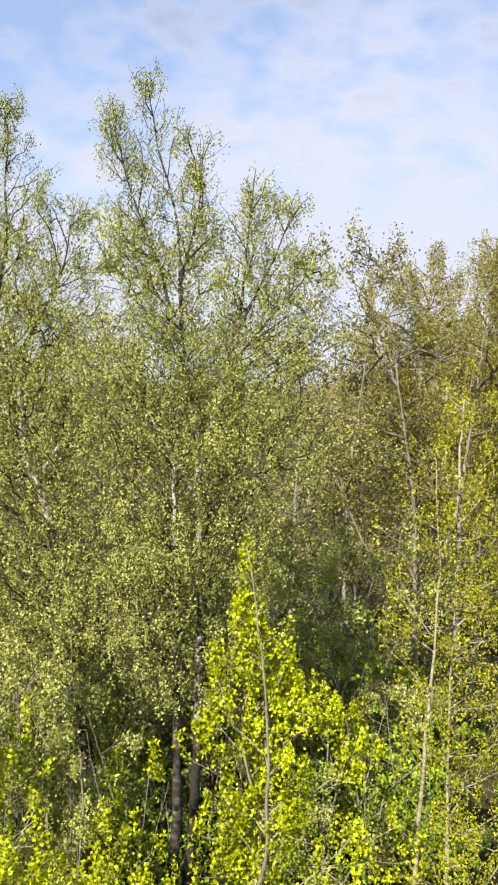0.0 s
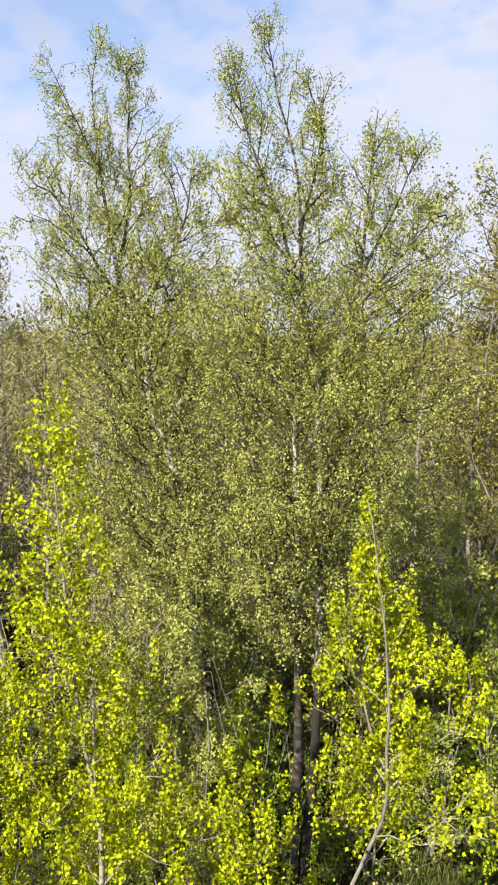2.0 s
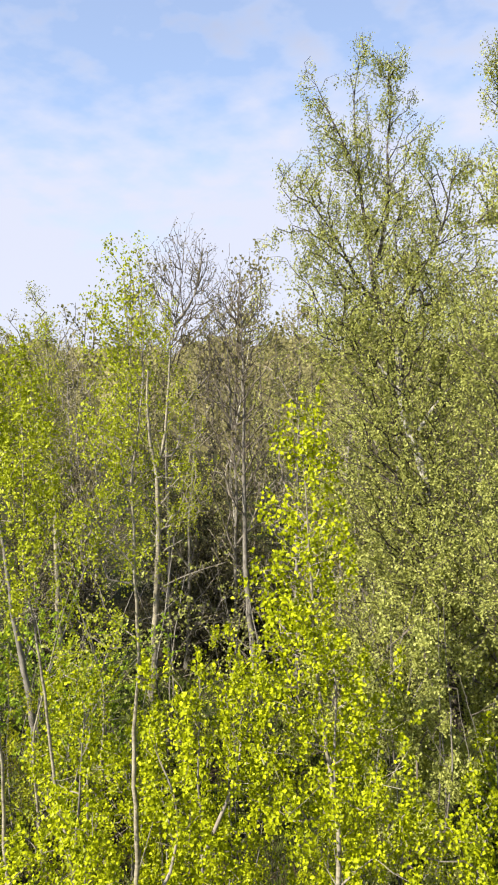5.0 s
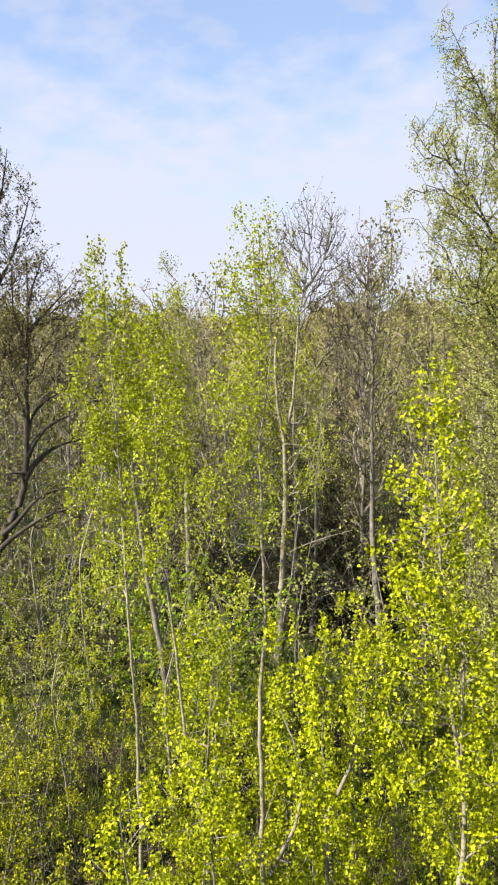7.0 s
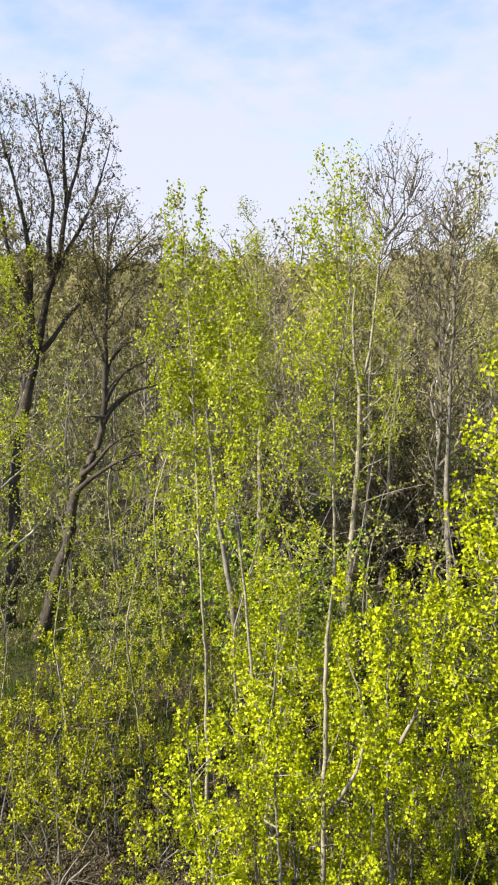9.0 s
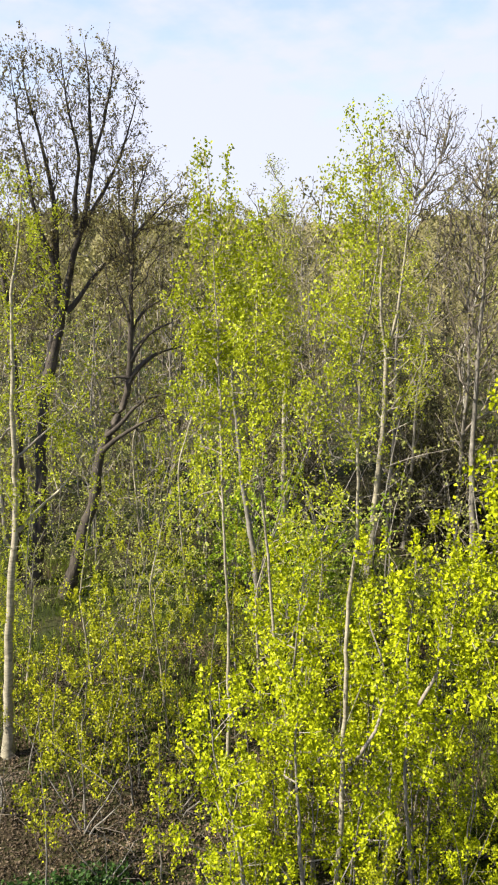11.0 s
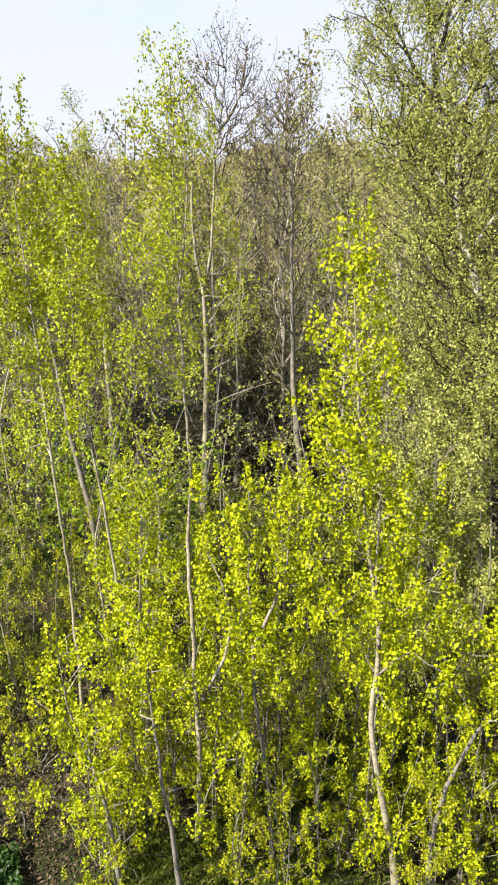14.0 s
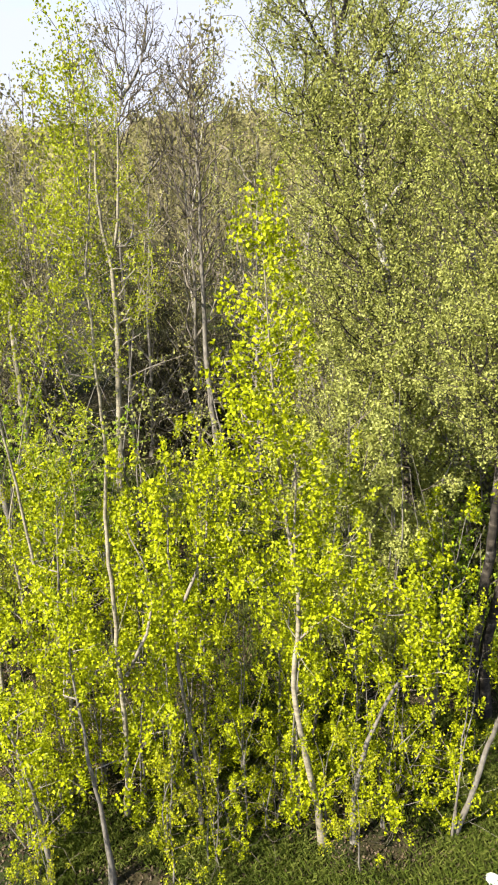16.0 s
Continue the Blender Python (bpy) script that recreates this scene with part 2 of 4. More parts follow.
def leaf_blades(centres, size, rng, droop=0.3, wide=0.75):
    """Folded four-cornered blades at the given centres, turned at random, their tips hanging a little."""
    n = len(centres)
    along = rng.normal(0, 1, (n, 3))
    along[:, 2] -= droop * 2.0
    along = unit(along)
    nor = rng.normal(0, 0.75, (n, 3))
    nor[:, 2] += 1.0
    side = unit(np.cross(along, nor))
    nor = np.cross(side, along)
    s = (size * rng.uniform(0.65, 1.25, n))[:, None]
    w = s * wide * 0.5
    v = np.stack([centres - along * s * 0.5, centres + side * w + nor * s * 0.14 - along * s * 0.08, centres + along * s * 0.5, centres - side * w + nor * s * 0.14 - along * s * 0.08], 1)
    return v.reshape(-1, 3), np.arange(4 * n, dtype=np.int32).reshape(-1, 4)


def resample(points, step):
    pts = np.asarray(points, float)
    seg = np.r_[0, np.cumsum(np.linalg.norm(np.diff(pts, axis=0), axis=1))]
    n = max(3, int(seg[-1] / step) + 1)
    s = np.linspace(0, seg[-1], n)
    lin = np.stack([np.interp(s, seg, pts[:, k]) for k in range(3)], -1)
    for _ in range(2):
        lin[1:-1] = 0.25 * lin[:-2] + 0.5 * lin[1:-1] + 0.25 * lin[2:]
    return lin


def grow(stems, crown, rng, tips, step=0.3, rise=0.3, gnarl=0.03, sag=0.0, tufts=7, spread=0.22, deep=1.0):
    """Branches from the stems towards points spread through the crown. Gives nodes, parents, tip indices and the number of stem nodes.
    stems: lists of (across, deep, up); crown: (across, up, half width, half height)."""
    pos, par = [], []
    for st in stems:
        for k, p in enumerate(st):
            par.append(len(pos) - 1 if k else -1)
            pos.append(p)
    n_stem = len(pos)
    vol = np.array([c[2] * c[2] * c[3] for c in crown]) ** 0.8 * np.array([c[4] if len(c) > 4 else 1.0 for c in crown])
    goal = []
    for c, share in zip(crown, vol / vol.sum()):
        m = max(3, int(round(tips * share)))
        k = max(1, m // tufts)
        ce = unit(rng.normal(0, 1, (k, 3))) * (rng.uniform(0, 1, (k, 1)) ** 0.42)
        which = rng.integers(0, k, m)
        q = ce[which] + rng.normal(0, spread, (m, 3))
        goal.append(np.array([c[0], 0, c[1]]) + q * np.array([c[2], min(c[2], 2.6) * deep, c[3]]))
    goal = np.concatenate(goal)
    goal = goal[goal[:, 2] > 0.25]
    stem = np.array(pos)
    near = np.array([np.min(np.linalg.norm(stem - g, axis=1)) for g in goal])
    goal = goal[np.argsort(near)]
    arr = np.zeros((n_stem + len(goal) * 14, 3))
    arr[:n_stem] = stem
    n = n_stem
    tip_at = []
    way = np.zeros_like(arr)
    for k in range(n_stem):
        way[k] = arr[k] - arr[par[k]] if par[k] >= 0 else (0, 0, 1)
    way[:n_stem] = unit(way[:n_stem])
    for g in goal:
        d = arr[:n] - g
        dist = np.sqrt((d * d).sum(1))
        bend = 1 + (d * way[:n]).sum(1) / np.maximum(dist, 0.01)
        cost = dist * (1 + 0.7 * bend) + 1.2 * np.maximum(0, d[:, 2] + rise * dist)
        b = int(np.argmin(cost))
        length = dist[b]
        m = int(min(12, max(1, round(length / step))))
        s = np.linspace(0, 1, m + 1)[1:, None]
        line = arr[b] * (1 - s) + g * s
        line += 0.16 * length * (s * (1 - s)) * way[b] * 1.5
        line[:, 2] -= 0.05 * length * np.sin(np.pi * s[:, 0])
        line[:-1] += rng.normal(0, gnarl, (m - 1, 3)) if m > 1 else 0
        if n + m > len(arr):
            arr = np.concatenate([arr, np.zeros((4000, 3))])
            way = np.concatenate([way, np.zeros((4000, 3))])
        arr[n:n + m] = line
        way[n:n + m] = unit(np.diff(np.concatenate([arr[b:b + 1], line]), axis=0))
        par.append(b)
        par.extend(range(n, n + m - 1))
        n += m
        tip_at.append(n - 1)
    return arr[:n], np.array(par), np.array(tip_at), n_stem


def wood(pos, par, tip_at, n_stem, thin, power=0.48, most=0.06):
    """Segments of all branches beyond the stems: ends, tangents, radii, tip counts and the limb each belongs to."""
    n = len(pos)
    count = np.zeros(n)
    count[tip_at] += 1
    for k in range(n - 1, n_stem - 1, -1):
        if par[k] >= n_stem:
            count[par[k]] += count[k]
    rad = np.minimum(thin * np.maximum(count, 1) ** power, most)
    seg = np.zeros((n, 3))
    ok = par >= 0
    seg[ok] = pos[ok] - pos[par[ok]]
    tang = unit(seg)
    heir = np.full(n, -1)
    best = np.zeros(n)
    limb = np.full(n, -1)
    for k in range(n_stem, n):
        p = par[k]
        limb[k] = k if p < n_stem else limb[p]
        if p >= n_stem and count[k] > best[p]:
            best[p], heir[p] = count[k], k
    has = heir >= 0
    avg = tang.copy()
    avg[has] = unit(tang[has] + tang[heir[has]])
    k = np.arange(n_stem, n)
    p = par[k]
    cont = (p >= n_stem) & (heir[p] == k)
    t0 = np.where(cont[:, None], avg[p], tang[k])
    r0 = np.where(cont, rad[p], np.minimum(rad[k] * 1.25, most))
    whole = (avg[p], np.where(p >= n_stem, rad[p], r0))
    return pos[p], pos[k], t0, avg[k], r0, rad[k], count[k], limb[k], whole


def part(name, me, parent, label=""):
    ob = new(name, me)
    ob.parent = parent
    return tagged(ob, label=label)


def plant(name, x, y, z=0.0, label="", category="tree", group=""):
    ob = new(name)
    ob.empty_display_size = 0.3
    ob.location = (x, y, z)
    return tagged(ob, label=label, category=category, group=group)


def tree(name, heading, away, stems, crown, bark, twig, leaf, label, tips=400, leaves=12, leaf_size=0.05, tuft=0.09, thin=0.004, seed=1,
         rise=0.3, gnarl=0.03, droop=0.3, hang=0.0, step=0.3, sides=3, category="tree", group="", limbs=10, spread=0.22, tufts=7, deep=1.0, along=0.5, most=0.06, wide=0.75, shoot=0.0, fine=0.0, sparse=0.0):
    """A tree that stands `away` metres off at a heading in degrees. stems: (radius at foot, radius at top, [(across, up), ...]);
    crown: (across, up, half width, half height) of the leafy masses. shoot: height of upright leafy shoots at the
    branch ends; fine: how much smaller the leaves get towards the top; sparse: how many fewer they get."""
    rng = np.random.default_rng(seed)
    h = radians(heading)
    right, far = np.array([math.cos(h), -math.sin(h), 0]), np.array([math.sin(h), math.cos(h), 0])
    base = far * away + right * stems[0][2][0][0]
    base[2] = ground_height(base[0], base[1])
    shift = stems[0][2][0][0]
    frame3 = np.stack([right, far, np.array([0, 0, 1.0])])
    root = plant(name, *base, label=label, category=category, group=group)
    lines = []
    for r0, r1, pts in stems:
        bend = rng.normal(0, 0.10 if r0 > 0.04 else 0.05, len(pts))
        bend[0] = 0
        ln = resample([(u - shift, b, w) for (u, w), b in zip(pts, np.cumsum(bend) * 0.5)], 0.25)
        sway = np.cumsum(rng.normal(0, 0.012, (len(ln), 2)), axis=0)
        ln[1:, :2] += (sway - np.linspace(0, 1, len(ln))[:, None] * sway[-1])[1:]
        lines.append(ln)
    for (r0, r1, pts), ln in zip(stems, lines):
        first = ln is lines[0] or pts[0][1] < 0.3
        v, f, cap = stem_tube(ln, r0, r1, 8, rng, flare=1.4 if first else 1.1)
        if first:
            v[:8, 2] -= 0.12
        part("trunk" if first else "limb", quads_mesh("trunk", v @ frame3, np.concatenate([f, cap]), bark if first or r0 > 0.035 else twig, True), root)
    blobs = [(c[0] - shift, *c[1:]) for c in crown]
    pos, par, tip_at, n_stem = grow(lines, blobs, rng, tips, step, rise, gnarl, hang, tufts, spread, deep)
    p0, p1, t0, t1, r0, r1, cnt, limb, whole = wood(pos, par, tip_at, n_stem, thin, most=most)
    thick = {}
    for b, c in zip(limb, cnt):
        thick[b] = max(thick.get(b, 0), c)
    main = sorted(thick, key=lambda b: -thick[b])[:limbs]
    fat = np.isin(limb, main) & (cnt >= 4)
    p_in = par[n_stem:] >= n_stem
    for b in main:
        s = fat & (limb == b)
        if s.sum() > 2:
            v, f = weld(*tubes(p0[s], p1[s], np.where(p_in[s][:, None], whole[0][s], t0[s]), t1[s], whole[1][s], r1[s], 5))
            part("branch", quads_mesh("branch", v @ frame3, f, twig, True), root)
    v, f = tubes(p0[~fat], p1[~fat], t0[~fat], t1[~fat], r0[~fat], r1[~fat], sides)
    tagged(part("twig_mass", quads_mesh("twig_mass", v @ frame3, f, twig), root), kind="stuff")
    if leaves:
        level = np.clip(pos[tip_at, 2] / pos[:, 2].max(), 0, 1) ** 2
        ends = np.repeat(np.arange(len(tip_at)), rng.poisson(leaves * (1 - sparse * level)))
        ti = tip_at[ends]
        if shoot:
            tall = shoot * rng.uniform(0.45, 1.35, len(tip_at))
            lean = rng.normal(0, 0.16, (len(tip_at), 2))
            u = rng.uniform(0, 1, len(ti))
            c = pos[ti] + rng.normal(0, tuft, (len(ti), 3)) * (1.2 - 0.75 * u)[:, None]
            c[:, 2] += tall[ends] * (u - 0.45)
            c[:, :2] += lean[ends] * (tall[ends] * u)[:, None]
        else:
            w = rng.uniform(-0.15, 1, len(ti))[:, None] * along
            c = pos[ti] * (1 - w) + pos[par[ti]] * w + rng.normal(0, tuft, (len(ti), 3))
        if hang:
            c[:, 2] -= rng.uniform(0, hang, len(ti))
        v, f = leaf_blades(c, leaf_size * (1.1 - 0.5 * fine * level[ends]), rng, droop, wide)
        part("crown", quads_mesh("crown", v @ frame3, f, leaf), root)
    return root


def ground_height(x, y):
    """Gently uneven woodland floor."""
    far = math.hypot(x, y)
    swell = noise.noise(Vector((x * 0.12, y * 0.12, 0.3))) * 0.22 + noise.noise(Vector((x * 0.03, y * 0.03, 4.0))) * 0.4
    return swell * min(1.0, max(0.0, (far - 7) / 12))


# ---- ground ----
def ground_material():
    m, nodes, links, b, tc = start_material("woodland_floor", 0.95, 0.1)
    n1 = noise_node(nodes, links, tc.outputs["Object"], 0.35, 5.0, 0.6)
    n2 = noise_node(nodes, links, tc.outputs["Object"], 9.0, 6.0, 0.7)
    r1 = ramp(nodes, [(0.34, (0.048, 0.037, 0.024)), (0.45, (0.036, 0.035, 0.017)), (0.58, (0.026, 0.038, 0.011))])
    r2 = ramp(nodes, [(0.3, (0.35, 0.33, 0.3)), (0.7, (1.5, 1.45, 1.4))])
    mul = nodes.new("ShaderNodeMix")
    mul.data_type, mul.blend_type = "RGBA", "MULTIPLY"
    mul.inputs["Factor"].default_value = 1.0
    links.new(n1.outputs["Fac"], r1.inputs["Fac"])
    links.new(n2.outputs["Fac"], r2.inputs["Fac"])
    links.new(r1.outputs["Color"], mul.inputs["A"])
    links.new(r2.outputs["Color"], mul.inputs["B"])
    links.new(mul.outputs["Result"], b.inputs["Base Color"])
    bump = nodes.new("ShaderNodeBump")
    bump.inputs["Strength"].default_value, bump.inputs["Distance"].default_value = 0.8, 0.06
    links.new(n2.outputs["Fac"], bump.inputs["Height"])
    links.new(bump.outputs["Normal"], b.inputs["Normal"])
    return m


GROUND = ground_material()
rings = np.r_[0, np.linspace(2, 40, 60), np.geomspace(44, 1500, 24)]
spokes = 160
gv = [(0.0, 0.0, 0.0)]
for r in rings[1:]:
    for k in range(spokes):
        a = 2 * math.pi * k / spokes
        x, y = r * math.sin(a), r * math.cos(a)
        gv.append((x, y, ground_height(x, y)))
gf = []
for i in range(len(rings) - 2):
    for k in range(spokes):
        a0, a1 = 1 + i * spokes + k, 1 + i * spokes + (k + 1) % spokes
        gf.append((a1, a0, a0 + spokes, a1 + spokes))
for k in range(spokes):
    gf.append((0, 1 + k, 1 + (k + 1) % spokes, 1 + (k + 1) % spokes))
gf = [f if f[2] != f[3] else (f[0], f[2], f[1], f[1]) for f in gf]
core = [f[:3] for f in gf if f[2] == f[3]]
gme = bpy.data.meshes.new("ground")
gme.from_pydata(gv, [], [f for f in gf if f[2] != f[3]] + core)
gme.materials.append(GROUND)
gme.polygons.foreach_set("use_smooth", [True] * len(gme.polygons))
ground = tagged(new("ground", gme), "brown leaf litter and patchy grass of a woodland floor", "ground", kind="structure")


# ---- trees that stand by themselves ----
tree('birch', -8.5, 12.6,
     [(0.135, 0.012, [(0.02, -0.05), (-0.2, 0.98), (-0.09, 3.67), (-0.13, 5.65), (-0.15, 7.1), (-0.14, 8.32), (-0.15, 9.43), (-0.06, 9.98), (0.05, 10.6)]),
      (0.115, 0.006, [(0.2, -0.02), (0.1, 1.0), (0.2, 3.68), (0.26, 6.63), (0.22, 8.51), (0.17, 9.53), (-0.0, 10.82), (-0.16, 11.77), (-0.09, 12.73), (-0.26, 13.6), (-0.48, 14.46), (-0.61, 15.22), (-0.65, 15.6)]),
      (0.06, 0.006, [(0.22, 8.9), (0.46, 9.82), (0.81, 10.81), (0.97, 11.53), (1.01, 12.29), (1.07, 13.12), (1.14, 14.0)]),
      (0.03, 0.005, [(-0.14, 11.6), (-0.52, 12.66), (-0.88, 13.63), (-1.1, 14.49), (-1.23, 15.0)]),
      (0.028, 0.005, [(-0.08, 12.0), (0.19, 12.98), (0.31, 13.83), (0.3, 14.42)]),
      (0.028, 0.005, [(0.98, 11.6), (1.37, 12.42), (1.65, 13.09), (1.81, 13.51)]),
      (0.03, 0.005, [(0.87, 10.9), (1.51, 11.73), (2.01, 12.32)]),
      (0.04, 0.01, [(0.22, 8.7), (-0.15, 9.43), (-0.47, 9.8), (-0.7, 10.35)]),
      (0.02, 0.005, [(0.2, 9.51), (0.89, 9.7), (1.83, 9.66), (2.35, 9.81)])],
     [(-0.63, 15.31, 0.39, 0.47, 1.1), (-1.14, 14.87, 0.35, 0.36, 2.2), (-0.26, 14.62, 0.43, 0.47, 1.1), (-0.79, 14.31, 0.53, 0.56, 1.6), (0.26, 14.17, 0.39, 0.48, 1.7), (-0.17, 13.77, 0.6, 0.56, 1.1), (1.17, 13.7, 0.38, 0.4, 1.9), (1.65, 13.35, 0.37, 0.4, 2.0), (0.71, 13.3, 0.5, 0.49, 1.5), (-0.79, 13.1, 0.62, 0.67, 1.5), (0.01, 12.81, 0.69, 0.66, 1.1), (1.41, 12.68, 0.66, 0.65, 1.1), (2.09, 12.49, 0.41, 0.49, 1.8), (0.72, 12.1, 0.68, 0.66, 1.1), (-0.52, 11.96, 0.71, 0.68, 1.1), (-1.06, 12.33, 0.45, 0.51, 0.6), (0.2, 11.23, 0.96, 0.68), (1.43, 11.47, 0.84, 0.67), (2.04, 11.2, 0.58, 0.59), (-1.0, 10.9, 1.0, 0.75), (0.69, 10.5, 1.4, 1.1), (-0.21, 9.87, 1.5, 0.87), (0.9, 9.51, 1.6, 0.87), (0.08, 8.3, 1.62, 0.78), (-0.19, 6.82, 1.43, 0.68), (-0.65, 7.75, 1.24, 0.58), (0.64, 7.56, 1.05, 0.58), (-0.18, 5.88, 1.05, 0.53)],
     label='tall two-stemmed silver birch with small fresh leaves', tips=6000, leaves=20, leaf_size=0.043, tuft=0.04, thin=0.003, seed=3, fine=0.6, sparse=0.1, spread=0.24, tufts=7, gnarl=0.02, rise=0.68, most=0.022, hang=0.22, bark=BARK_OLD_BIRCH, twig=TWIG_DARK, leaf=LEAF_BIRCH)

tree('birch', -15.0, 16.0,
     [(0.18, 0.006, [(0.25, 0.0), (0.19, 1.1), (0.07, 2.04), (-0.1, 3.19), (-0.28, 4.45), (-0.51, 5.69), (-0.64, 6.91), (-0.84, 8.11), (-1.01, 8.71), (-1.3, 9.3), (-1.34, 10.46), (-1.64, 11.15), (-1.85, 11.61), (-2.0, 12.52), (-2.25, 13.53), (-2.36, 14.52), (-2.45, 15.5), (-2.32, 16.4)]),
      (0.06, 0.006, [(-1.6, 10.95), (-1.33, 11.49), (-0.85, 12.28), (-0.56, 13.07), (-0.44, 14.06)]),
      (0.045, 0.006, [(-1.83, 11.45), (-2.19, 11.73), (-2.52, 12.41), (-3.08, 13.31), (-3.52, 13.87)]),
      (0.045, 0.005, [(-1.95, 12.2), (-1.7, 13.3), (-1.74, 14.41), (-1.66, 15.71), (-1.76, 16.4)]),
      (0.03, 0.005, [(-2.3, 13.95), (-2.75, 14.96), (-3.07, 15.62), (-3.34, 16.16)]),
      (0.05, 0.008, [(-1.0, 8.9), (-0.8, 9.3), (-0.36, 9.82), (0.23, 10.28)]),
      (0.05, 0.015, [(-1.3, 9.5), (-2.03, 10.48), (-2.59, 11.05)])],
     [(-2.32, 16.36, 0.46, 0.42, 1.6), (-1.76, 16.14, 0.4, 0.53, 1.9), (-3.29, 15.94, 0.35, 0.43, 1.8), (-3.02, 15.29, 0.46, 0.54, 1.1), (-1.55, 15.38, 0.4, 0.64, 1.9), (-2.35, 15.28, 0.58, 0.75, 1.1), (-2.93, 14.42, 0.69, 0.65, 1.1), (-1.91, 14.3, 0.81, 0.75, 1.1), (-3.52, 13.98, 0.59, 0.55, 1.0), (-1.11, 14.4, 0.46, 0.54, 1.7), (-0.49, 14.17, 0.51, 0.54, 1.6), (-2.73, 13.42, 0.93, 0.77, 1.1), (-3.66, 13.1, 0.59, 0.66, 0.6), (-1.47, 13.3, 0.92, 0.76, 1.1), (-0.33, 13.29, 0.58, 0.65, 1.0), (-2.41, 12.41, 1.05, 0.78, 1.1), (-0.8, 12.28, 1.04, 0.89, 1), (-3.34, 12.19, 0.71, 0.67, 0.6), (0.01, 12.28, 0.46, 0.66, 0.6), (-0.32, 10.85, 0.97, 0.86), (-2.4, 11.2, 1.0, 1.1), (-1.24, 11.18, 1.94, 1.0), (-1.36, 9.45, 2.06, 1.11), (-1.02, 7.81, 1.94, 1.11), (-0.91, 6.15, 1.94, 1.11), (-1.27, 4.48, 1.57, 0.99), (-0.33, 3.35, 1.09, 0.74), (-1.51, 2.9, 0.97, 0.74)],
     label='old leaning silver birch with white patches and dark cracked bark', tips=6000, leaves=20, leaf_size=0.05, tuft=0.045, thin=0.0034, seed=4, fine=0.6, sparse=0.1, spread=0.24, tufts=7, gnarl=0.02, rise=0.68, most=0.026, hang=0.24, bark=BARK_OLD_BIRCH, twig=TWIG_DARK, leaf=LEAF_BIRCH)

tree('weeping_birch', 8.5, 27.0,
     [(0.18, 0.02, [(0.14, 0.0), (0.13, 5.17), (0.12, 9.06), (0.3, 12.15), (0.54, 14.45), (0.64, 15.97)])],
     [(0.7, 15.97, 0.45, 0.74), (-0.14, 15.52, 0.46, 0.75), (-0.7, 14.86, 0.75, 0.75), (-1.46, 14.5, 0.56, 0.95), (0.72, 14.64, 0.91, 0.92), (-0.11, 13.7, 1.11, 0.93), (-1.43, 12.94, 0.94, 0.96), (1.03, 13.1, 1.08, 1.12), (1.76, 13.66, 0.53, 0.94, 0.7), (-0.27, 11.96, 1.48, 1.14), (-1.8, 11.38, 1.14, 1.16), (1.25, 11.38, 1.26, 1.14), (-0.23, 10.02, 1.66, 1.17), (1.65, 9.47, 1.26, 1.16), (-1.76, 9.42, 1.33, 1.18), (0.18, 8.09, 1.84, 1.2), (-1.53, 7.06, 1.71, 1.22, 0.8), (1.69, 7.17, 1.44, 1.19, 0.8)],
     label='weeping birch with brownish catkins behind the nearer trees', tips=3600, leaves=26, leaf_size=0.062, tuft=0.08, thin=0.006, seed=5, spread=0.16, tufts=10, hang=0.8, bark=BARK_GREY, twig=TWIG_BROWN, leaf=LEAF_GOLD)

tree('weeping_birch', 14.0, 27.0,
     [(0.16, 0.02, [(0.5, 0.0), (0.41, 5.34), (0.21, 11.0), (0.02, 15.88)])],
     [(-0.29, 15.14, 0.78, 1.25), (0.4, 14.74, 0.92, 1.46), (0.09, 12.13, 1.43, 2.08), (0.51, 9.12, 1.84, 2.08)],
     label="weeping birch with brownish catkins at the wood's edge", tips=2400, leaves=26, leaf_size=0.062, tuft=0.08, thin=0.006, seed=6, spread=0.16, tufts=9, hang=0.8, bark=BARK_GREY, twig=TWIG_BROWN, leaf=LEAF_GOLD)

tree('aspen', 9.0, 12.5,
     [(0.06, 0.008, [(-0.05, 0.0), (0.04, 2.65), (0.18, 4.78), (0.28, 6.61), (0.36, 7.78), (0.28, 8.68), (0.25, 9.3)]),
      (0.04, 0.01, [(0.36, 7.78), (0.55, 8.29), (0.6, 9.04), (0.66, 10.29)]),
      (0.04, 0.012, [(0.52, 0.0), (0.52, 3.27), (0.52, 5.54), (0.58, 6.9)])],
     [(0.65, 10.11, 0.57, 0.68), (0.75, 9.14, 0.76, 0.77), (0.69, 8.07, 0.85, 0.87), (0.19, 7.05, 0.76, 0.87), (0.97, 6.48, 0.66, 0.96), (0.48, 5.27, 0.85, 0.96), (0.85, 3.95, 0.85, 0.96), (1.1, 2.8, 0.9, 0.8), (0.2, 3.0, 0.8, 0.8, 0.6), (1.3, 5.0, 0.7, 0.9), (1.2, 7.6, 0.6, 0.8)],
     label='slender pale aspen with forked stem and yellowish young leaves', tips=480, leaves=30, leaf_size=0.044, tuft=0.06, thin=0.003, seed=7, droop=0.5, shoot=0.36, spread=0.4, tufts=2, bark=BARK_ASPEN, twig=TWIG_GREY, leaf=LEAF_MAPLE)

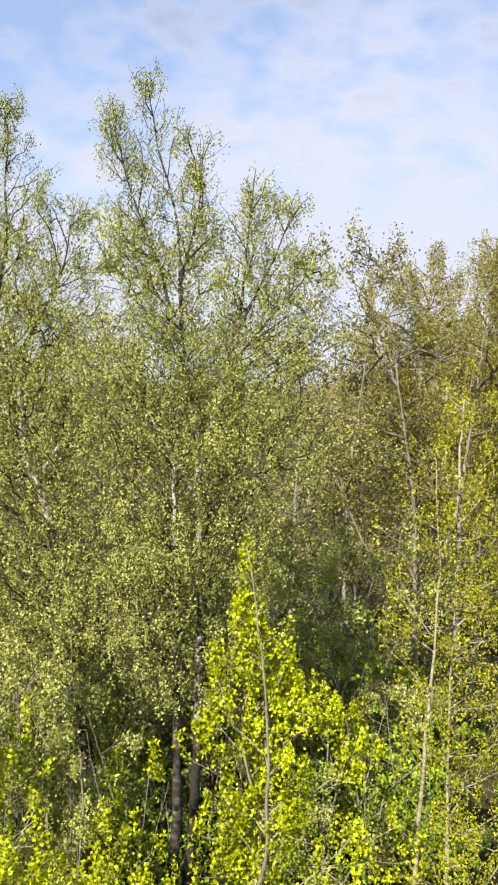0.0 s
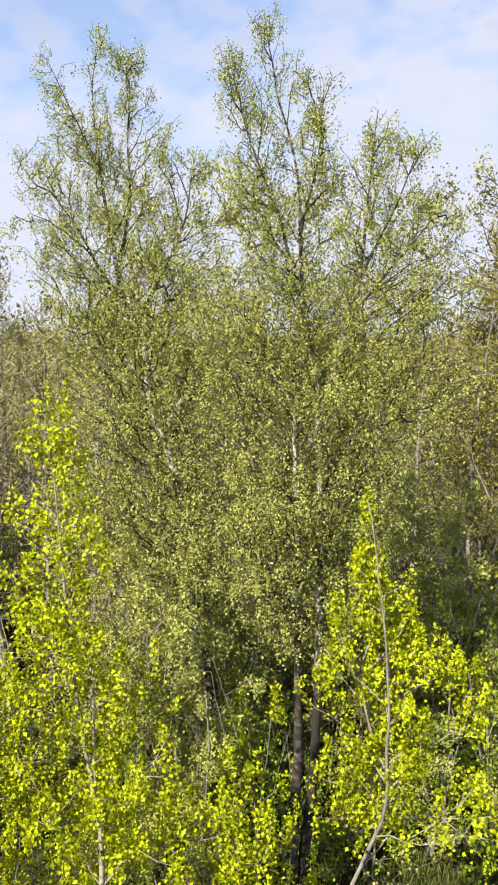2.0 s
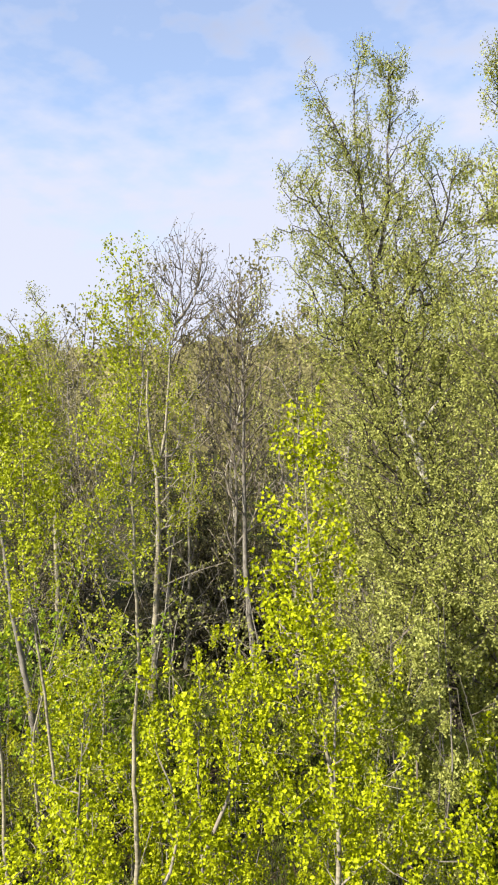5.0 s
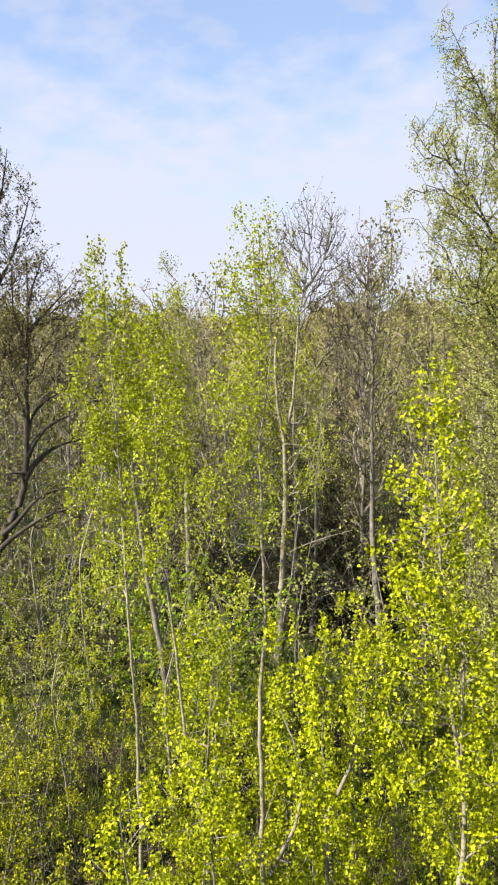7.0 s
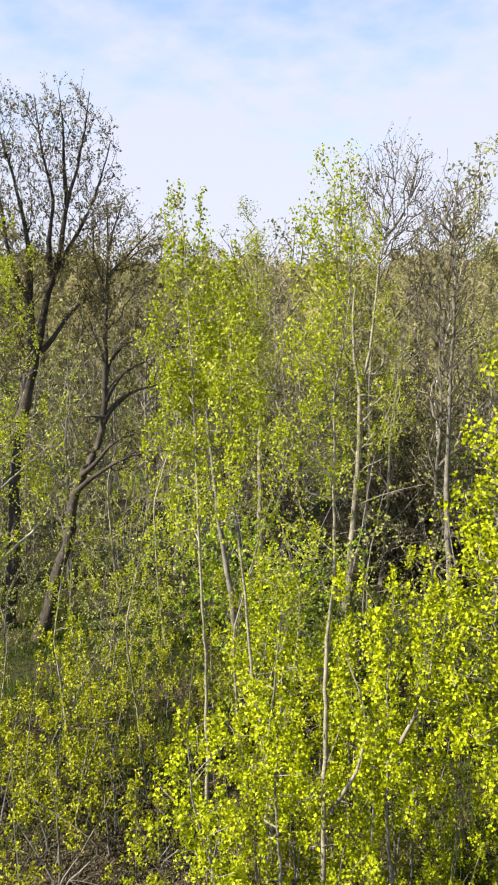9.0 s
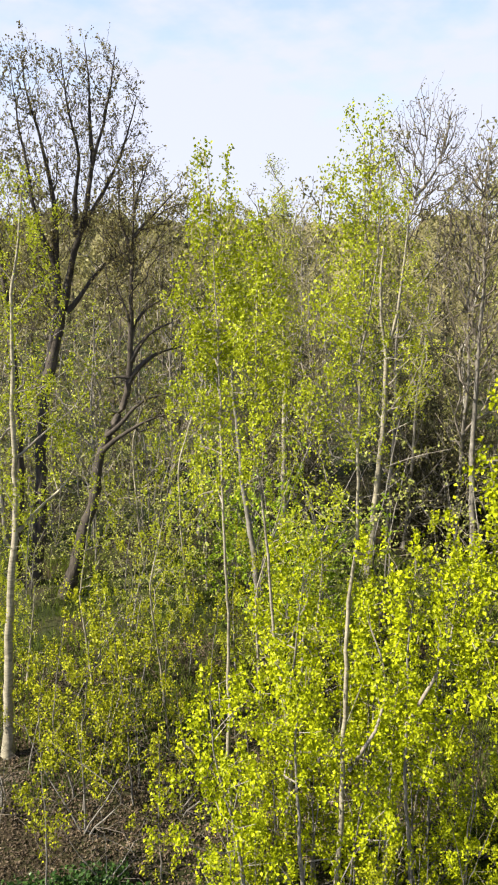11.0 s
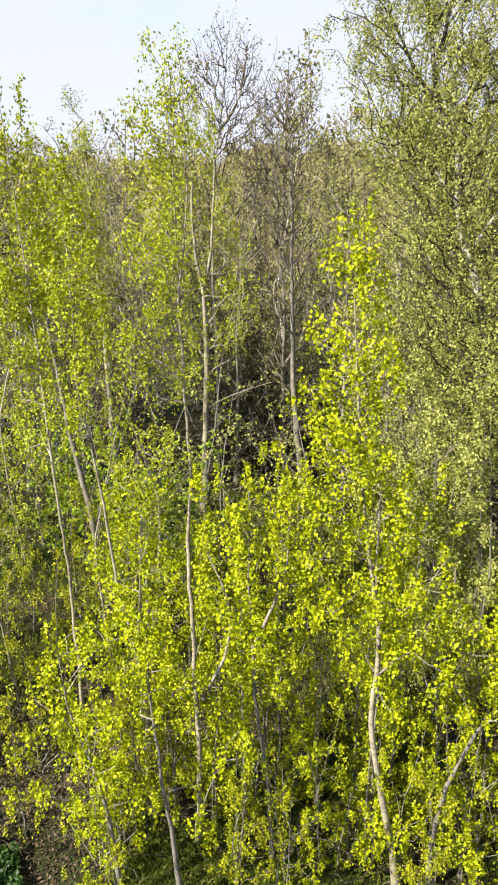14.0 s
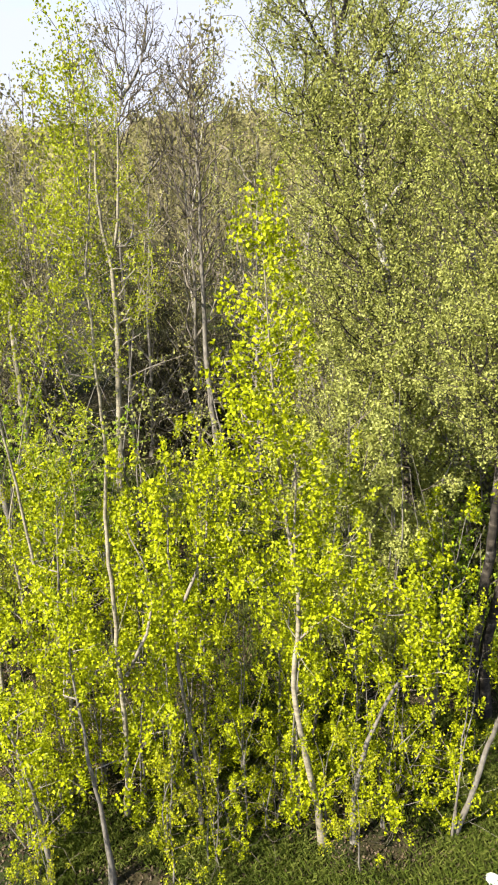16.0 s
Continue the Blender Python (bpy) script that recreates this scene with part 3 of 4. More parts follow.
tree('young_aspen', -4.0, 9.7,
     [(0.05, 0.006, [(-0.86, -0.04), (-0.67, 0.97), (-0.5, 2.35), (-0.1, 3.4), (0.34, 4.42), (0.35, 5.01), (0.33, 6.03), (0.31, 6.76), (0.24, 7.33), (0.13, 7.91), (0.06, 8.41)]),
      (0.022, 0.008, [(0.34, 4.86), (0.12, 5.3), (0.06, 5.74), (0.02, 6.25)]),
      (0.018, 0.006, [(0.35, 4.53), (0.7, 5.01), (1.1, 5.38)])],
     [(0.06, 8.06, 0.1, 0.22, 1.0), (0.13, 7.6, 0.28, 0.32, 1.0), (-0.08, 7.21, 0.25, 0.33, 1.0), (0.46, 7.29, 0.28, 0.33, 1.0), (0.18, 6.78, 0.42, 0.37, 1.0), (-0.18, 6.63, 0.28, 0.33, 1.0), (0.68, 6.78, 0.24, 0.33, 1.0), (0.97, 6.28, 0.43, 0.33, 1.0), (1.4, 6.36, 0.29, 0.33, 0.7), (0.33, 6.13, 0.42, 0.36, 1.0), (-0.32, 5.98, 0.36, 0.33, 0.7), (0.69, 5.69, 0.43, 0.34, 1.0), (1.27, 5.63, 0.36, 0.29, 0.8), (-0.02, 5.25, 0.43, 0.33, 1.0), (0.41, 4.89, 0.51, 0.33, 1.0), (-0.23, 4.52, 0.36, 0.33, 1.0), (1.29, 4.6, 0.57, 0.34, 0.45), (1.86, 4.68, 0.32, 0.3, 0.45), (0.21, 4.15, 0.5, 0.3, 1.0), (1.58, 4.17, 0.58, 0.29, 0.45)],
     label='bent young aspen covered in bright yellow-green leaves', tips=210, leaves=52, leaf_size=0.05, tuft=0.06, thin=0.0032, seed=8, droop=0.5, shoot=0.4, spread=0.4, tufts=2, bark=BARK_GREY, twig=TWIG_GREY, leaf=LEAF_ASPEN, wide=0.85)

tree('young_aspen', -16.0, 9.2,
     [(0.055, 0.02, [(-0.34, 0.0), (-0.38, 1.04), (-0.26, 2.22), (0.12, 3.05), (0.31, 3.38)])],
     [(0.45, 4.31, 0.49, 0.5), (0.23, 3.65, 0.56, 0.35), (-0.04, 4.42, 0.49, 0.43), (0.79, 3.36, 0.42, 0.28), (0.24, 0.84, 0.42, 0.25), (-0.2, 1.29, 0.35, 0.25)],
     label='leaning young aspen with a crooked foot and a leafy top', tips=75, leaves=58, leaf_size=0.05, tuft=0.06, thin=0.0032, seed=9, droop=0.5, shoot=0.42, spread=0.4, tufts=3, bark=BARK_GREY, twig=TWIG_GREY, leaf=LEAF_ASPEN, wide=0.85)

tree('young_aspen', -23.5, 9.1,
     [(0.06, 0.006, [(0.39, -0.03), (0.25, 1.07), (0.01, 2.21), (-0.15, 3.09), (-0.05, 3.89), (-0.09, 4.48), (-0.2, 5.16), (-0.3, 5.89), (-0.37, 6.52), (-0.41, 7.26), (-0.48, 8.24), (-0.56, 9.28)]),
      (0.022, 0.008, [(-0.14, 4.82), (-0.12, 5.74), (-0.16, 6.52)])],
     [(-0.6, 9.5, 0.22, 0.3), (-0.82, 9.1, 0.24, 0.35), (-0.4, 9.0, 0.3, 0.4), (-0.62, 8.4, 0.5, 0.45), (-0.3, 8.0, 0.45, 0.4), (-0.85, 7.7, 0.45, 0.45), (-0.45, 7.2, 0.6, 0.45), (-0.75, 6.6, 0.55, 0.45), (-0.1, 6.5, 0.55, 0.45), (-0.4, 5.8, 0.8, 0.45), (0.1, 5.3, 0.6, 0.45), (-0.5, 4.8, 0.7, 0.45), (0.1, 4.2, 0.8, 0.45)],
     label='tall young aspen with a narrow crown of bright spring leaves', tips=290, leaves=42, leaf_size=0.05, tuft=0.06, thin=0.003, seed=10, droop=0.5, shoot=0.42, spread=0.4, tufts=2, bark=BARK_ASPEN, twig=TWIG_GREY, leaf=LEAF_ASPEN, wide=0.85)

tree('young_aspen', -34.0, 9.4,
     [(0.042, 0.008, [(0.17, -0.04), (0.12, 0.78), (0.05, 1.98), (-0.05, 2.91), (-0.09, 3.87), (-0.12, 4.69), (-0.13, 5.63), (-0.14, 6.28)]),
      (0.035, 0.012, [(-0.08, 3.82), (0.21, 4.62), (0.35, 4.88), (0.4, 5.35)]),
      (0.03, 0.01, [(-0.82, 2.98), (-0.68, 3.3), (-0.48, 3.72), (-0.39, 4.26), (-0.47, 4.89), (-0.63, 5.16)])],
     [(-0.08, 6.04, 0.21, 0.44), (0.44, 6.01, 0.39, 0.44), (-0.52, 5.98, 0.36, 0.44), (-0.11, 5.3, 0.57, 0.44), (0.65, 5.16, 0.43, 0.51), (-0.6, 4.72, 0.5, 0.44), (0.24, 4.31, 0.64, 0.44), (-0.19, 3.41, 0.64, 0.44)],
     label='young aspen with a hooked branch and fresh yellow-green leaves', tips=110, leaves=58, leaf_size=0.05, tuft=0.06, thin=0.0032, seed=11, droop=0.5, shoot=0.42, spread=0.4, tufts=3, bark=BARK_GREY, twig=TWIG_GREY, leaf=LEAF_ASPEN, wide=0.85)

for k, (head, off, path, r, blobs) in enumerate((
        (-41.8, 8.6, [(0.0, -0.05), (-0.1, 1.3), (-0.22, 2.9), (-0.3, 4.0), (-0.25, 4.9)], 0.05, [(-0.3, 4.8, 0.5, 0.4), (-0.2, 3.9, 0.7, 0.4), (0.1, 3.0, 0.7, 0.35, 0.6), (-0.3, 1.9, 0.7, 0.35, 0.4)]),
        (-47.3, 8.9, [(0.0, -0.05), (-0.12, 1.4), (-0.3, 2.6), (-0.5, 3.6), (-0.55, 4.4)], 0.045, [(-0.5, 4.3, 0.5, 0.4), (-0.4, 3.4, 0.7, 0.4), (-0.1, 2.4, 0.7, 0.35, 0.6), (-0.2, 1.4, 0.6, 0.35, 0.4)]),
        (-43.7, 10.8, [(0.0, -0.05), (-0.05, 1.6), (-0.1, 3.0), (-0.04, 4.2), (0.05, 5.4)], 0.05, [(0.0, 5.4, 0.4, 0.4), (0.0, 4.5, 0.6, 0.45), (-0.2, 3.4, 0.7, 0.4, 0.7), (0.2, 2.4, 0.7, 0.4, 0.5)]),
        (-39.8, 10.8, [(0.0, -0.05), (0.05, 1.2), (0.02, 2.6), (0.1, 3.6), (0.2, 4.6)], 0.05, [(0.2, 4.6, 0.5, 0.4), (0.0, 3.7, 0.7, 0.4), (0.2, 2.7, 0.7, 0.35, 0.6)]))):
    tree('young_aspen', head, off, [(r, 0.006, path)], blobs, BARK_GREY, TWIG_GREY, LEAF_ASPEN, 'leaning young aspen with a bare grey stem and leafy top', tips=62, leaves=50, leaf_size=0.05, tuft=0.06, thin=0.0032, seed=60 + k, droop=0.5, shoot=0.38, spread=0.4, tufts=2, wide=0.85)

tree('aspen', -41.0, 9.8,
     [(0.05, 0.006, [(0.19, 0.0), (0.2, 0.94), (0.25, 2.72), (0.23, 4.09), (0.21, 5.0), (0.23, 6.34), (0.2, 7.88), (0.17, 9.14), (0.17, 9.58), (0.19, 10.21), (0.13, 11.3)]),
      (0.016, 0.005, [(0.2, 8.6), (0.3, 9.6), (0.33, 10.6), (0.34, 11.3)])],
     [(0.03, 11.5, 0.1, 0.25), (0.34, 11.4, 0.12, 0.3), (0.13, 11.1, 0.26, 0.35), (-0.1, 11.0, 0.12, 0.3), (0.29, 10.65, 0.28, 0.36), (-0.08, 10.5, 0.26, 0.4), (0.58, 10.5, 0.16, 0.3), (0.12, 10.0, 0.36, 0.4), (-0.22, 10.0, 0.24, 0.36), (0.07, 9.5, 0.4, 0.4), (-0.28, 9.3, 0.26, 0.4), (0.3, 8.9, 0.36, 0.4), (-0.1, 8.6, 0.4, 0.4), (-0.3, 7.9, 0.4, 0.45, 0.7), (0.2, 7.6, 0.45, 0.5, 0.5), (-0.2, 6.8, 0.5, 0.5, 0.4)],
     label='slender aspen with a pale straight stem and sparse new leaves', tips=300, leaves=30, leaf_size=0.036, tuft=0.055, thin=0.003, seed=12, droop=0.5, shoot=0.36, spread=0.4, tufts=3, bark=BARK_ASPEN, twig=TWIG_GREY, leaf=LEAF_POPLAR)

tree('aspen', -47.0, 10.4,
     [(0.042, 0.005, [(0.57, 0.0), (0.53, 2.36), (0.38, 3.64), (0.24, 4.3), (0.06, 5.66), (-0.08, 6.77), (-0.16, 7.51), (-0.13, 7.99), (-0.1, 8.76), (-0.11, 9.51), (-0.1, 10.2)])],
     [(-0.1, 10.2, 0.12, 0.3), (-0.2, 9.8, 0.16, 0.35), (0.06, 9.6, 0.2, 0.4), (-0.03, 9.15, 0.26, 0.4), (-0.14, 8.7, 0.26, 0.4), (0.1, 8.4, 0.3, 0.4), (-0.05, 7.8, 0.34, 0.45, 0.6), (-0.2, 7.0, 0.4, 0.5, 0.4)],
     label='slim leaning aspen with a pale stem and tufts of leaves', tips=140, leaves=34, leaf_size=0.044, tuft=0.055, thin=0.003, seed=13, droop=0.5, shoot=0.36, spread=0.4, tufts=3, bark=BARK_ASPEN, twig=TWIG_GREY, leaf=LEAF_POPLAR)

tree('aspen', -50.5, 11.0,
     [(0.042, 0.005, [(0.52, -0.85), (0.23, 1.39), (0.15, 3.52), (0.07, 5.37), (0.01, 6.64), (-0.01, 7.83), (-0.02, 8.97), (-0.03, 9.89), (-0.08, 10.31), (-0.12, 11.03), (-0.22, 11.36)])],
     [(-0.22, 11.3, 0.08, 0.22), (0.12, 11.0, 0.1, 0.2), (-0.08, 10.95, 0.18, 0.26), (0.22, 10.7, 0.16, 0.3), (-0.08, 10.5, 0.22, 0.3), (-0.3, 10.1, 0.2, 0.32), (0.12, 10.0, 0.26, 0.36), (-0.42, 9.6, 0.22, 0.36), (0.05, 9.4, 0.34, 0.4), (0.28, 9.1, 0.22, 0.4), (-0.25, 8.8, 0.36, 0.4), (0.06, 8.4, 0.4, 0.4), (-0.3, 7.9, 0.4, 0.45, 0.6), (0.15, 7.4, 0.45, 0.45, 0.5), (-0.1, 6.6, 0.5, 0.5, 0.35)],
     label='slender aspen with a tall pale stem and a pointed leafy top', tips=230, leaves=34, leaf_size=0.044, tuft=0.055, thin=0.003, seed=14, droop=0.5, shoot=0.36, spread=0.4, tufts=3, bark=BARK_ASPEN, twig=TWIG_GREY, leaf=LEAF_POPLAR)

tree('aspen', -49.0, 19.0,
     [(0.11, 0.02, [(0.66, 0.0), (0.48, 2.43), (0.23, 4.08), (0.08, 5.26), (-0.06, 6.27), (-0.17, 7.68), (-0.17, 9.48)])],
     [(-0.17, 9.62, 0.72, 1.17), (0.0, 7.96, 0.72, 1.03)],
     label='grey-stemmed aspen with a dark foot', tips=200, leaves=9, leaf_size=0.07, tuft=0.1, thin=0.004, seed=15, bark=BARK_GREY, twig=TWIG_BROWN, leaf=LEAF_ASPEN)

tree('poplar', -45.6, 27.0,
     [(0.13, 0.02, [(0.26, 0.0), (0.21, 2.58), (0.15, 4.24), (0.06, 6.67), (-0.08, 9.25), (-0.11, 12.14)])],
     [(-0.25, 11.57, 0.57, 0.83), (-0.18, 9.84, 0.82, 1.25), (-0.02, 7.87, 0.82, 1.25)],
     label='poplar with a pale stem and upright twigs', tips=570, leaves=8, leaf_size=0.06, tuft=0.1, thin=0.006, seed=16, rise=0.8, bark=BARK_ASPEN, twig=TWIG_GREY, leaf=LEAF_POPLAR)

tree('birch', -37.8, 23.5,
     [(0.145, 0.02, [(-0.22, -0.48), (-0.18, 0.58), (-0.05, 3.03), (0.04, 5.21), (0.0, 7.14), (-0.2, 8.5), (-0.29, 9.67), (-0.16, 11.46)]),
      (0.06, 0.02, [(-0.07, 7.14), (0.21, 8.34), (0.36, 10.0), (0.36, 11.46)]),
      (0.02, 0.008, [(0.08, 3.59), (0.98, 4.03), (2.08, 4.32)])],
     [(-0.17, 11.62, 0.89, 1.09), (0.58, 9.35, 0.8, 1.09), (0.82, 7.67, 1.07, 1.09), (0.73, 5.94, 1.07, 0.91), (-0.71, 7.98, 0.71, 1.09), (-0.62, 5.36, 0.71, 1.09)],
     label='white-stemmed birch with bare side branches and few leaves', tips=420, leaves=20, leaf_size=0.05, tuft=0.05, thin=0.005, seed=17, shoot=0.4, most=0.03, bark=BARK_ASPEN, twig=TWIG_GREY, leaf=LEAF_POPLAR)

tree('bare_tree', -35.5, 26.0,
     [(0.08, 0.01, [(-0.76, 0.0), (-0.77, 2.71), (-0.81, 8.16), (-0.67, 10.55), (-0.39, 12.5), (-0.19, 13.87), (-0.17, 14.55)]),
      (0.06, 0.02, [(-0.51, 11.8), (0.17, 12.67), (0.47, 14.37)]),
      (0.05, 0.02, [(-0.21, 9.1), (0.65, 10.11), (1.02, 10.56)])],
     [(-0.24, 13.88, 0.79, 1.0), (0.55, 13.86, 0.55, 0.9), (-1.03, 13.55, 0.59, 0.9), (0.19, 12.14, 1.38, 1.2), (0.46, 10.38, 0.98, 1.0)],
     label='leafless tree with brown forked branches', tips=1300, leaves=1.5, leaf_size=0.06, tuft=0.06, thin=0.0045, seed=18, gnarl=0.012, most=0.025, rise=0.88, bark=BARK_GREY, twig=TWIG_BROWN, leaf=LEAF_BUD, spread=0.35, tufts=3)

tree('bare_tree', -30.5, 23.5,
     [(0.13, 0.01, [(0.04, -0.25), (-0.24, 3.59), (-0.37, 7.06), (-0.41, 9.38), (-0.47, 11.14), (-0.51, 13.31)])],
     [(-0.42, 12.7, 0.8, 0.91), (-0.78, 12.09, 0.71, 1.09), (-0.1, 11.3, 0.8, 1.09), (-0.66, 10.02, 1.07, 1.09), (-0.22, 8.07, 1.07, 1.09)],
     label='grey leafless tree with fine upright twigs', tips=1300, leaves=0.7, leaf_size=0.06, tuft=0.06, thin=0.0045, seed=19, gnarl=0.012, most=0.025, rise=0.88, bark=BARK_GREY, twig=TWIG_BROWN, leaf=LEAF_BUD, spread=0.35, tufts=3)

tree('oak', -60.5, 22.0,
     [(0.22, 0.012, [(-0.72, -0.07), (-0.47, 0.46), (-0.15, 1.73), (0.35, 2.99), (0.5, 4.29), (0.84, 5.11), (1.17, 5.63), (1.38, 6.57), (1.44, 7.62), (1.52, 9.62), (1.58, 10.78), (1.62, 11.83), (1.59, 12.5)]),
      (0.09, 0.02, [(1.43, 7.05), (1.59, 7.42), (1.96, 7.92), (2.58, 8.12)]),
      (0.1, 0.02, [(1.34, 6.41), (1.51, 6.79), (2.15, 7.3), (2.89, 7.45)]),
      (0.065, 0.012, [(1.45, 7.69), (1.52, 8.16), (1.97, 8.64), (2.59, 8.93)]),
      (0.06, 0.012, [(1.45, 7.85), (1.43, 8.33), (1.17, 8.93), (0.99, 9.24)]),
      (0.09, 0.015, [(0.67, 4.87), (1.05, 5.2), (1.7, 5.94), (2.54, 6.13)]),
      (0.09, 0.015, [(0.49, 4.37), (0.73, 4.68), (1.68, 5.3), (2.65, 5.58)]),
      (0.05, 0.01, [(1.57, 10.44), (1.95, 10.89), (2.37, 11.27), (2.81, 11.79)]),
      (0.05, 0.01, [(1.55, 9.99), (1.26, 10.58), (1.14, 11.31), (1.23, 12.03)]),
      (0.04, 0.008, [(1.6, 11.18), (1.83, 11.9), (2.07, 12.55)]),
      (0.06, 0.015, [(1.38, 6.57), (1.05, 6.74), (0.73, 6.59)])],
     [(1.65, 12.3, 0.6, 0.6), (2.25, 12.1, 0.5, 0.6), (1.2, 11.9, 0.5, 0.7), (2.75, 11.5, 0.5, 0.6), (1.75, 11.2, 1.1, 0.8), (2.5, 10.6, 0.7, 0.7), (1.0, 10.6, 0.7, 0.8), (1.6, 9.8, 1.2, 0.8, 0.8), (2.3, 8.7, 0.8, 0.5, 0.8), (2.5, 7.6, 0.7, 0.4, 0.8), (2.2, 6.0, 0.9, 0.45, 0.8), (0.9, 8.8, 0.7, 0.6, 0.7), (2.4, 5.3, 0.8, 0.4, 0.7)],
     label='dark oak with crooked spreading limbs and first buds', tips=1400, leaves=4, leaf_size=0.06, tuft=0.05, thin=0.003, seed=20, most=0.03, gnarl=0.03, rise=0.62, bark=BARK_DARK, twig=TWIG_DARK, leaf=LEAF_BUD, spread=0.3, tufts=4)

tree('oak', -64.0, 23.0,
     [(0.24, 0.012, [(-0.3, -0.15), (-0.19, 0.38), (0.08, 2.19), (0.15, 3.95), (0.45, 6.47), (0.74, 8.06), (0.87, 9.19), (0.75, 9.8), (0.4, 10.57), (0.2, 12.28), (0.03, 13.11), (-0.07, 14.4)]),
      (0.16, 0.012, [(0.45, 6.3), (0.97, 8.25), (1.13, 8.88), (1.3, 9.8), (1.64, 10.79), (1.97, 12.54), (2.31, 13.5), (2.55, 14.63), (2.67, 15.4)]),
      (0.08, 0.01, [(1.45, 10.4), (1.49, 11.86), (1.65, 12.53), (1.42, 13.45), (1.27, 14.36), (1.19, 15.24)]),
      (0.11, 0.01, [(0.84, 9.0), (0.9, 10.68), (0.9, 11.74), (0.56, 13.4), (0.31, 14.03), (0.2, 15.16)]),
      (0.09, 0.012, [(1.1, 8.3), (1.39, 8.64), (1.89, 9.35), (2.37, 9.81), (3.1, 10.12)]),
      (0.08, 0.01, [(1.61, 10.6), (2.14, 11.51), (2.72, 12.58), (3.07, 13.62), (3.24, 14.2)]),
      (0.2, 0.015, [(-0.75, -0.1), (-0.6, 2.3), (-0.35, 5.3), (-0.45, 8.2), (-0.7, 10.6), (-0.75, 12.8), (-0.55, 14.6)]),
      (0.07, 0.01, [(1.97, 12.4), (1.9, 13.6), (1.95, 14.6), (1.85, 15.4)])],
     [(0.15, 15.0, 0.6, 0.6), (0.95, 15.0, 0.6, 0.6), (1.75, 15.1, 0.6, 0.6), (2.55, 15.1, 0.55, 0.6), (3.05, 14.3, 0.45, 0.7), (3.2, 13.2, 0.4, 0.8), (-0.6, 14.5, 0.7, 0.7), (2.2, 13.9, 0.9, 0.9), (1.2, 13.9, 0.9, 0.9), (0.2, 13.8, 0.8, 0.9), (2.6, 12.4, 0.8, 0.8), (1.5, 12.5, 1.0, 0.9), (0.3, 12.4, 1.0, 0.9), (-0.8, 12.6, 0.9, 1.1), (1.8, 11.0, 1.1, 0.9), (0.5, 10.6, 1.2, 0.9), (2.6, 9.9, 0.8, 0.6, 0.8), (0.2, 8.6, 1.3, 0.9, 0.7), (-0.6, 10.2, 1.0, 1.0, 0.8)],
     label='large dark oak with a fan of limbs and sprouting brown buds', tips=3000, leaves=5, leaf_size=0.06, tuft=0.05, thin=0.003, seed=21, most=0.032, gnarl=0.03, rise=0.75, bark=BARK_DARK, twig=TWIG_DARK, leaf=LEAF_BUD, spread=0.3, tufts=4)

tree('aspen', -67.0, 14.5,
     [(0.11, 0.015, [(-0.09, 0.0), (-0.07, 0.36), (0.12, 2.23), (0.32, 4.58), (0.42, 6.25), (0.46, 7.83), (0.5, 9.14), (0.68, 9.92), (0.77, 10.96)]),
      (0.04, 0.012, [(0.38, 4.8), (0.8, 5.27), (1.34, 5.67), (1.64, 6.38)]),
      (0.03, 0.01, [(0.44, 6.25), (0.87, 6.65), (1.4, 7.05)])],
     [(0.69, 10.49, 0.66, 0.9), (0.71, 9.14, 0.77, 0.9), (0.92, 7.5, 0.88, 0.78), (1.27, 6.41, 0.66, 0.67), (0.41, 5.7, 0.66, 0.78)],
     label='pale smooth-barked aspen with bright leaves on low branches', tips=230, leaves=34, leaf_size=0.043, tuft=0.06, thin=0.0032, seed=22, droop=0.5, shoot=0.42, spread=0.4, tufts=2, bark=BARK_ASPEN, twig=TWIG_GREY, leaf=LEAF_POPLAR)

# ---- woods behind ----
def simple_tree(seed, height, width, tips, leaves, leaf_size, rise=0.5):
    """Arrays of a far tree round the origin: wood corners and faces, leaf corners and faces."""
    rng = np.random.default_rng(seed)
    line = resample([(0, 0, 0), (rng.normal(0, 0.2), rng.normal(0, 0.2), height * 0.4), (rng.normal(0, 0.4), rng.normal(0, 0.4), height * 0.95)], 0.6)
    blobs = [(rng.normal(0, width * 0.3), height * z, width * w, height * 0.16) for z, w in ((0.3, 0.8), (0.48, 1.0), (0.64, 0.95), (0.8, 0.75), (0.92, 0.5))]
    pos, par, tip_at, n_stem = grow([line], blobs, rng, tips, 0.7, rise, 0.06)
    p0, p1, t0, t1, r0, r1, cnt, limb, whole = wood(pos, par, tip_at, n_stem, 0.010, most=0.07)
    v1, f1 = tubes(p0, p1, t0, t1, r0, r1, 3)
    v0, f0, cap = stem_tube(line, 0.14, 0.02, 5, rng)
    wv, wf = np.concatenate([v0, v1]), np.concatenate([f0, cap, f1 + len(v0)])
    ti = np.repeat(tip_at, rng.poisson(leaves, len(tip_at)))
    w = rng.uniform(0, 0.8, len(ti))[:, None]
    c = pos[ti] * (1 - w) + pos[par[ti]] * w + rng.normal(0, 0.22, (len(ti), 3))
    lv, lf = leaf_blades(c, leaf_size, rng)
    return wv, wf, lv, lf


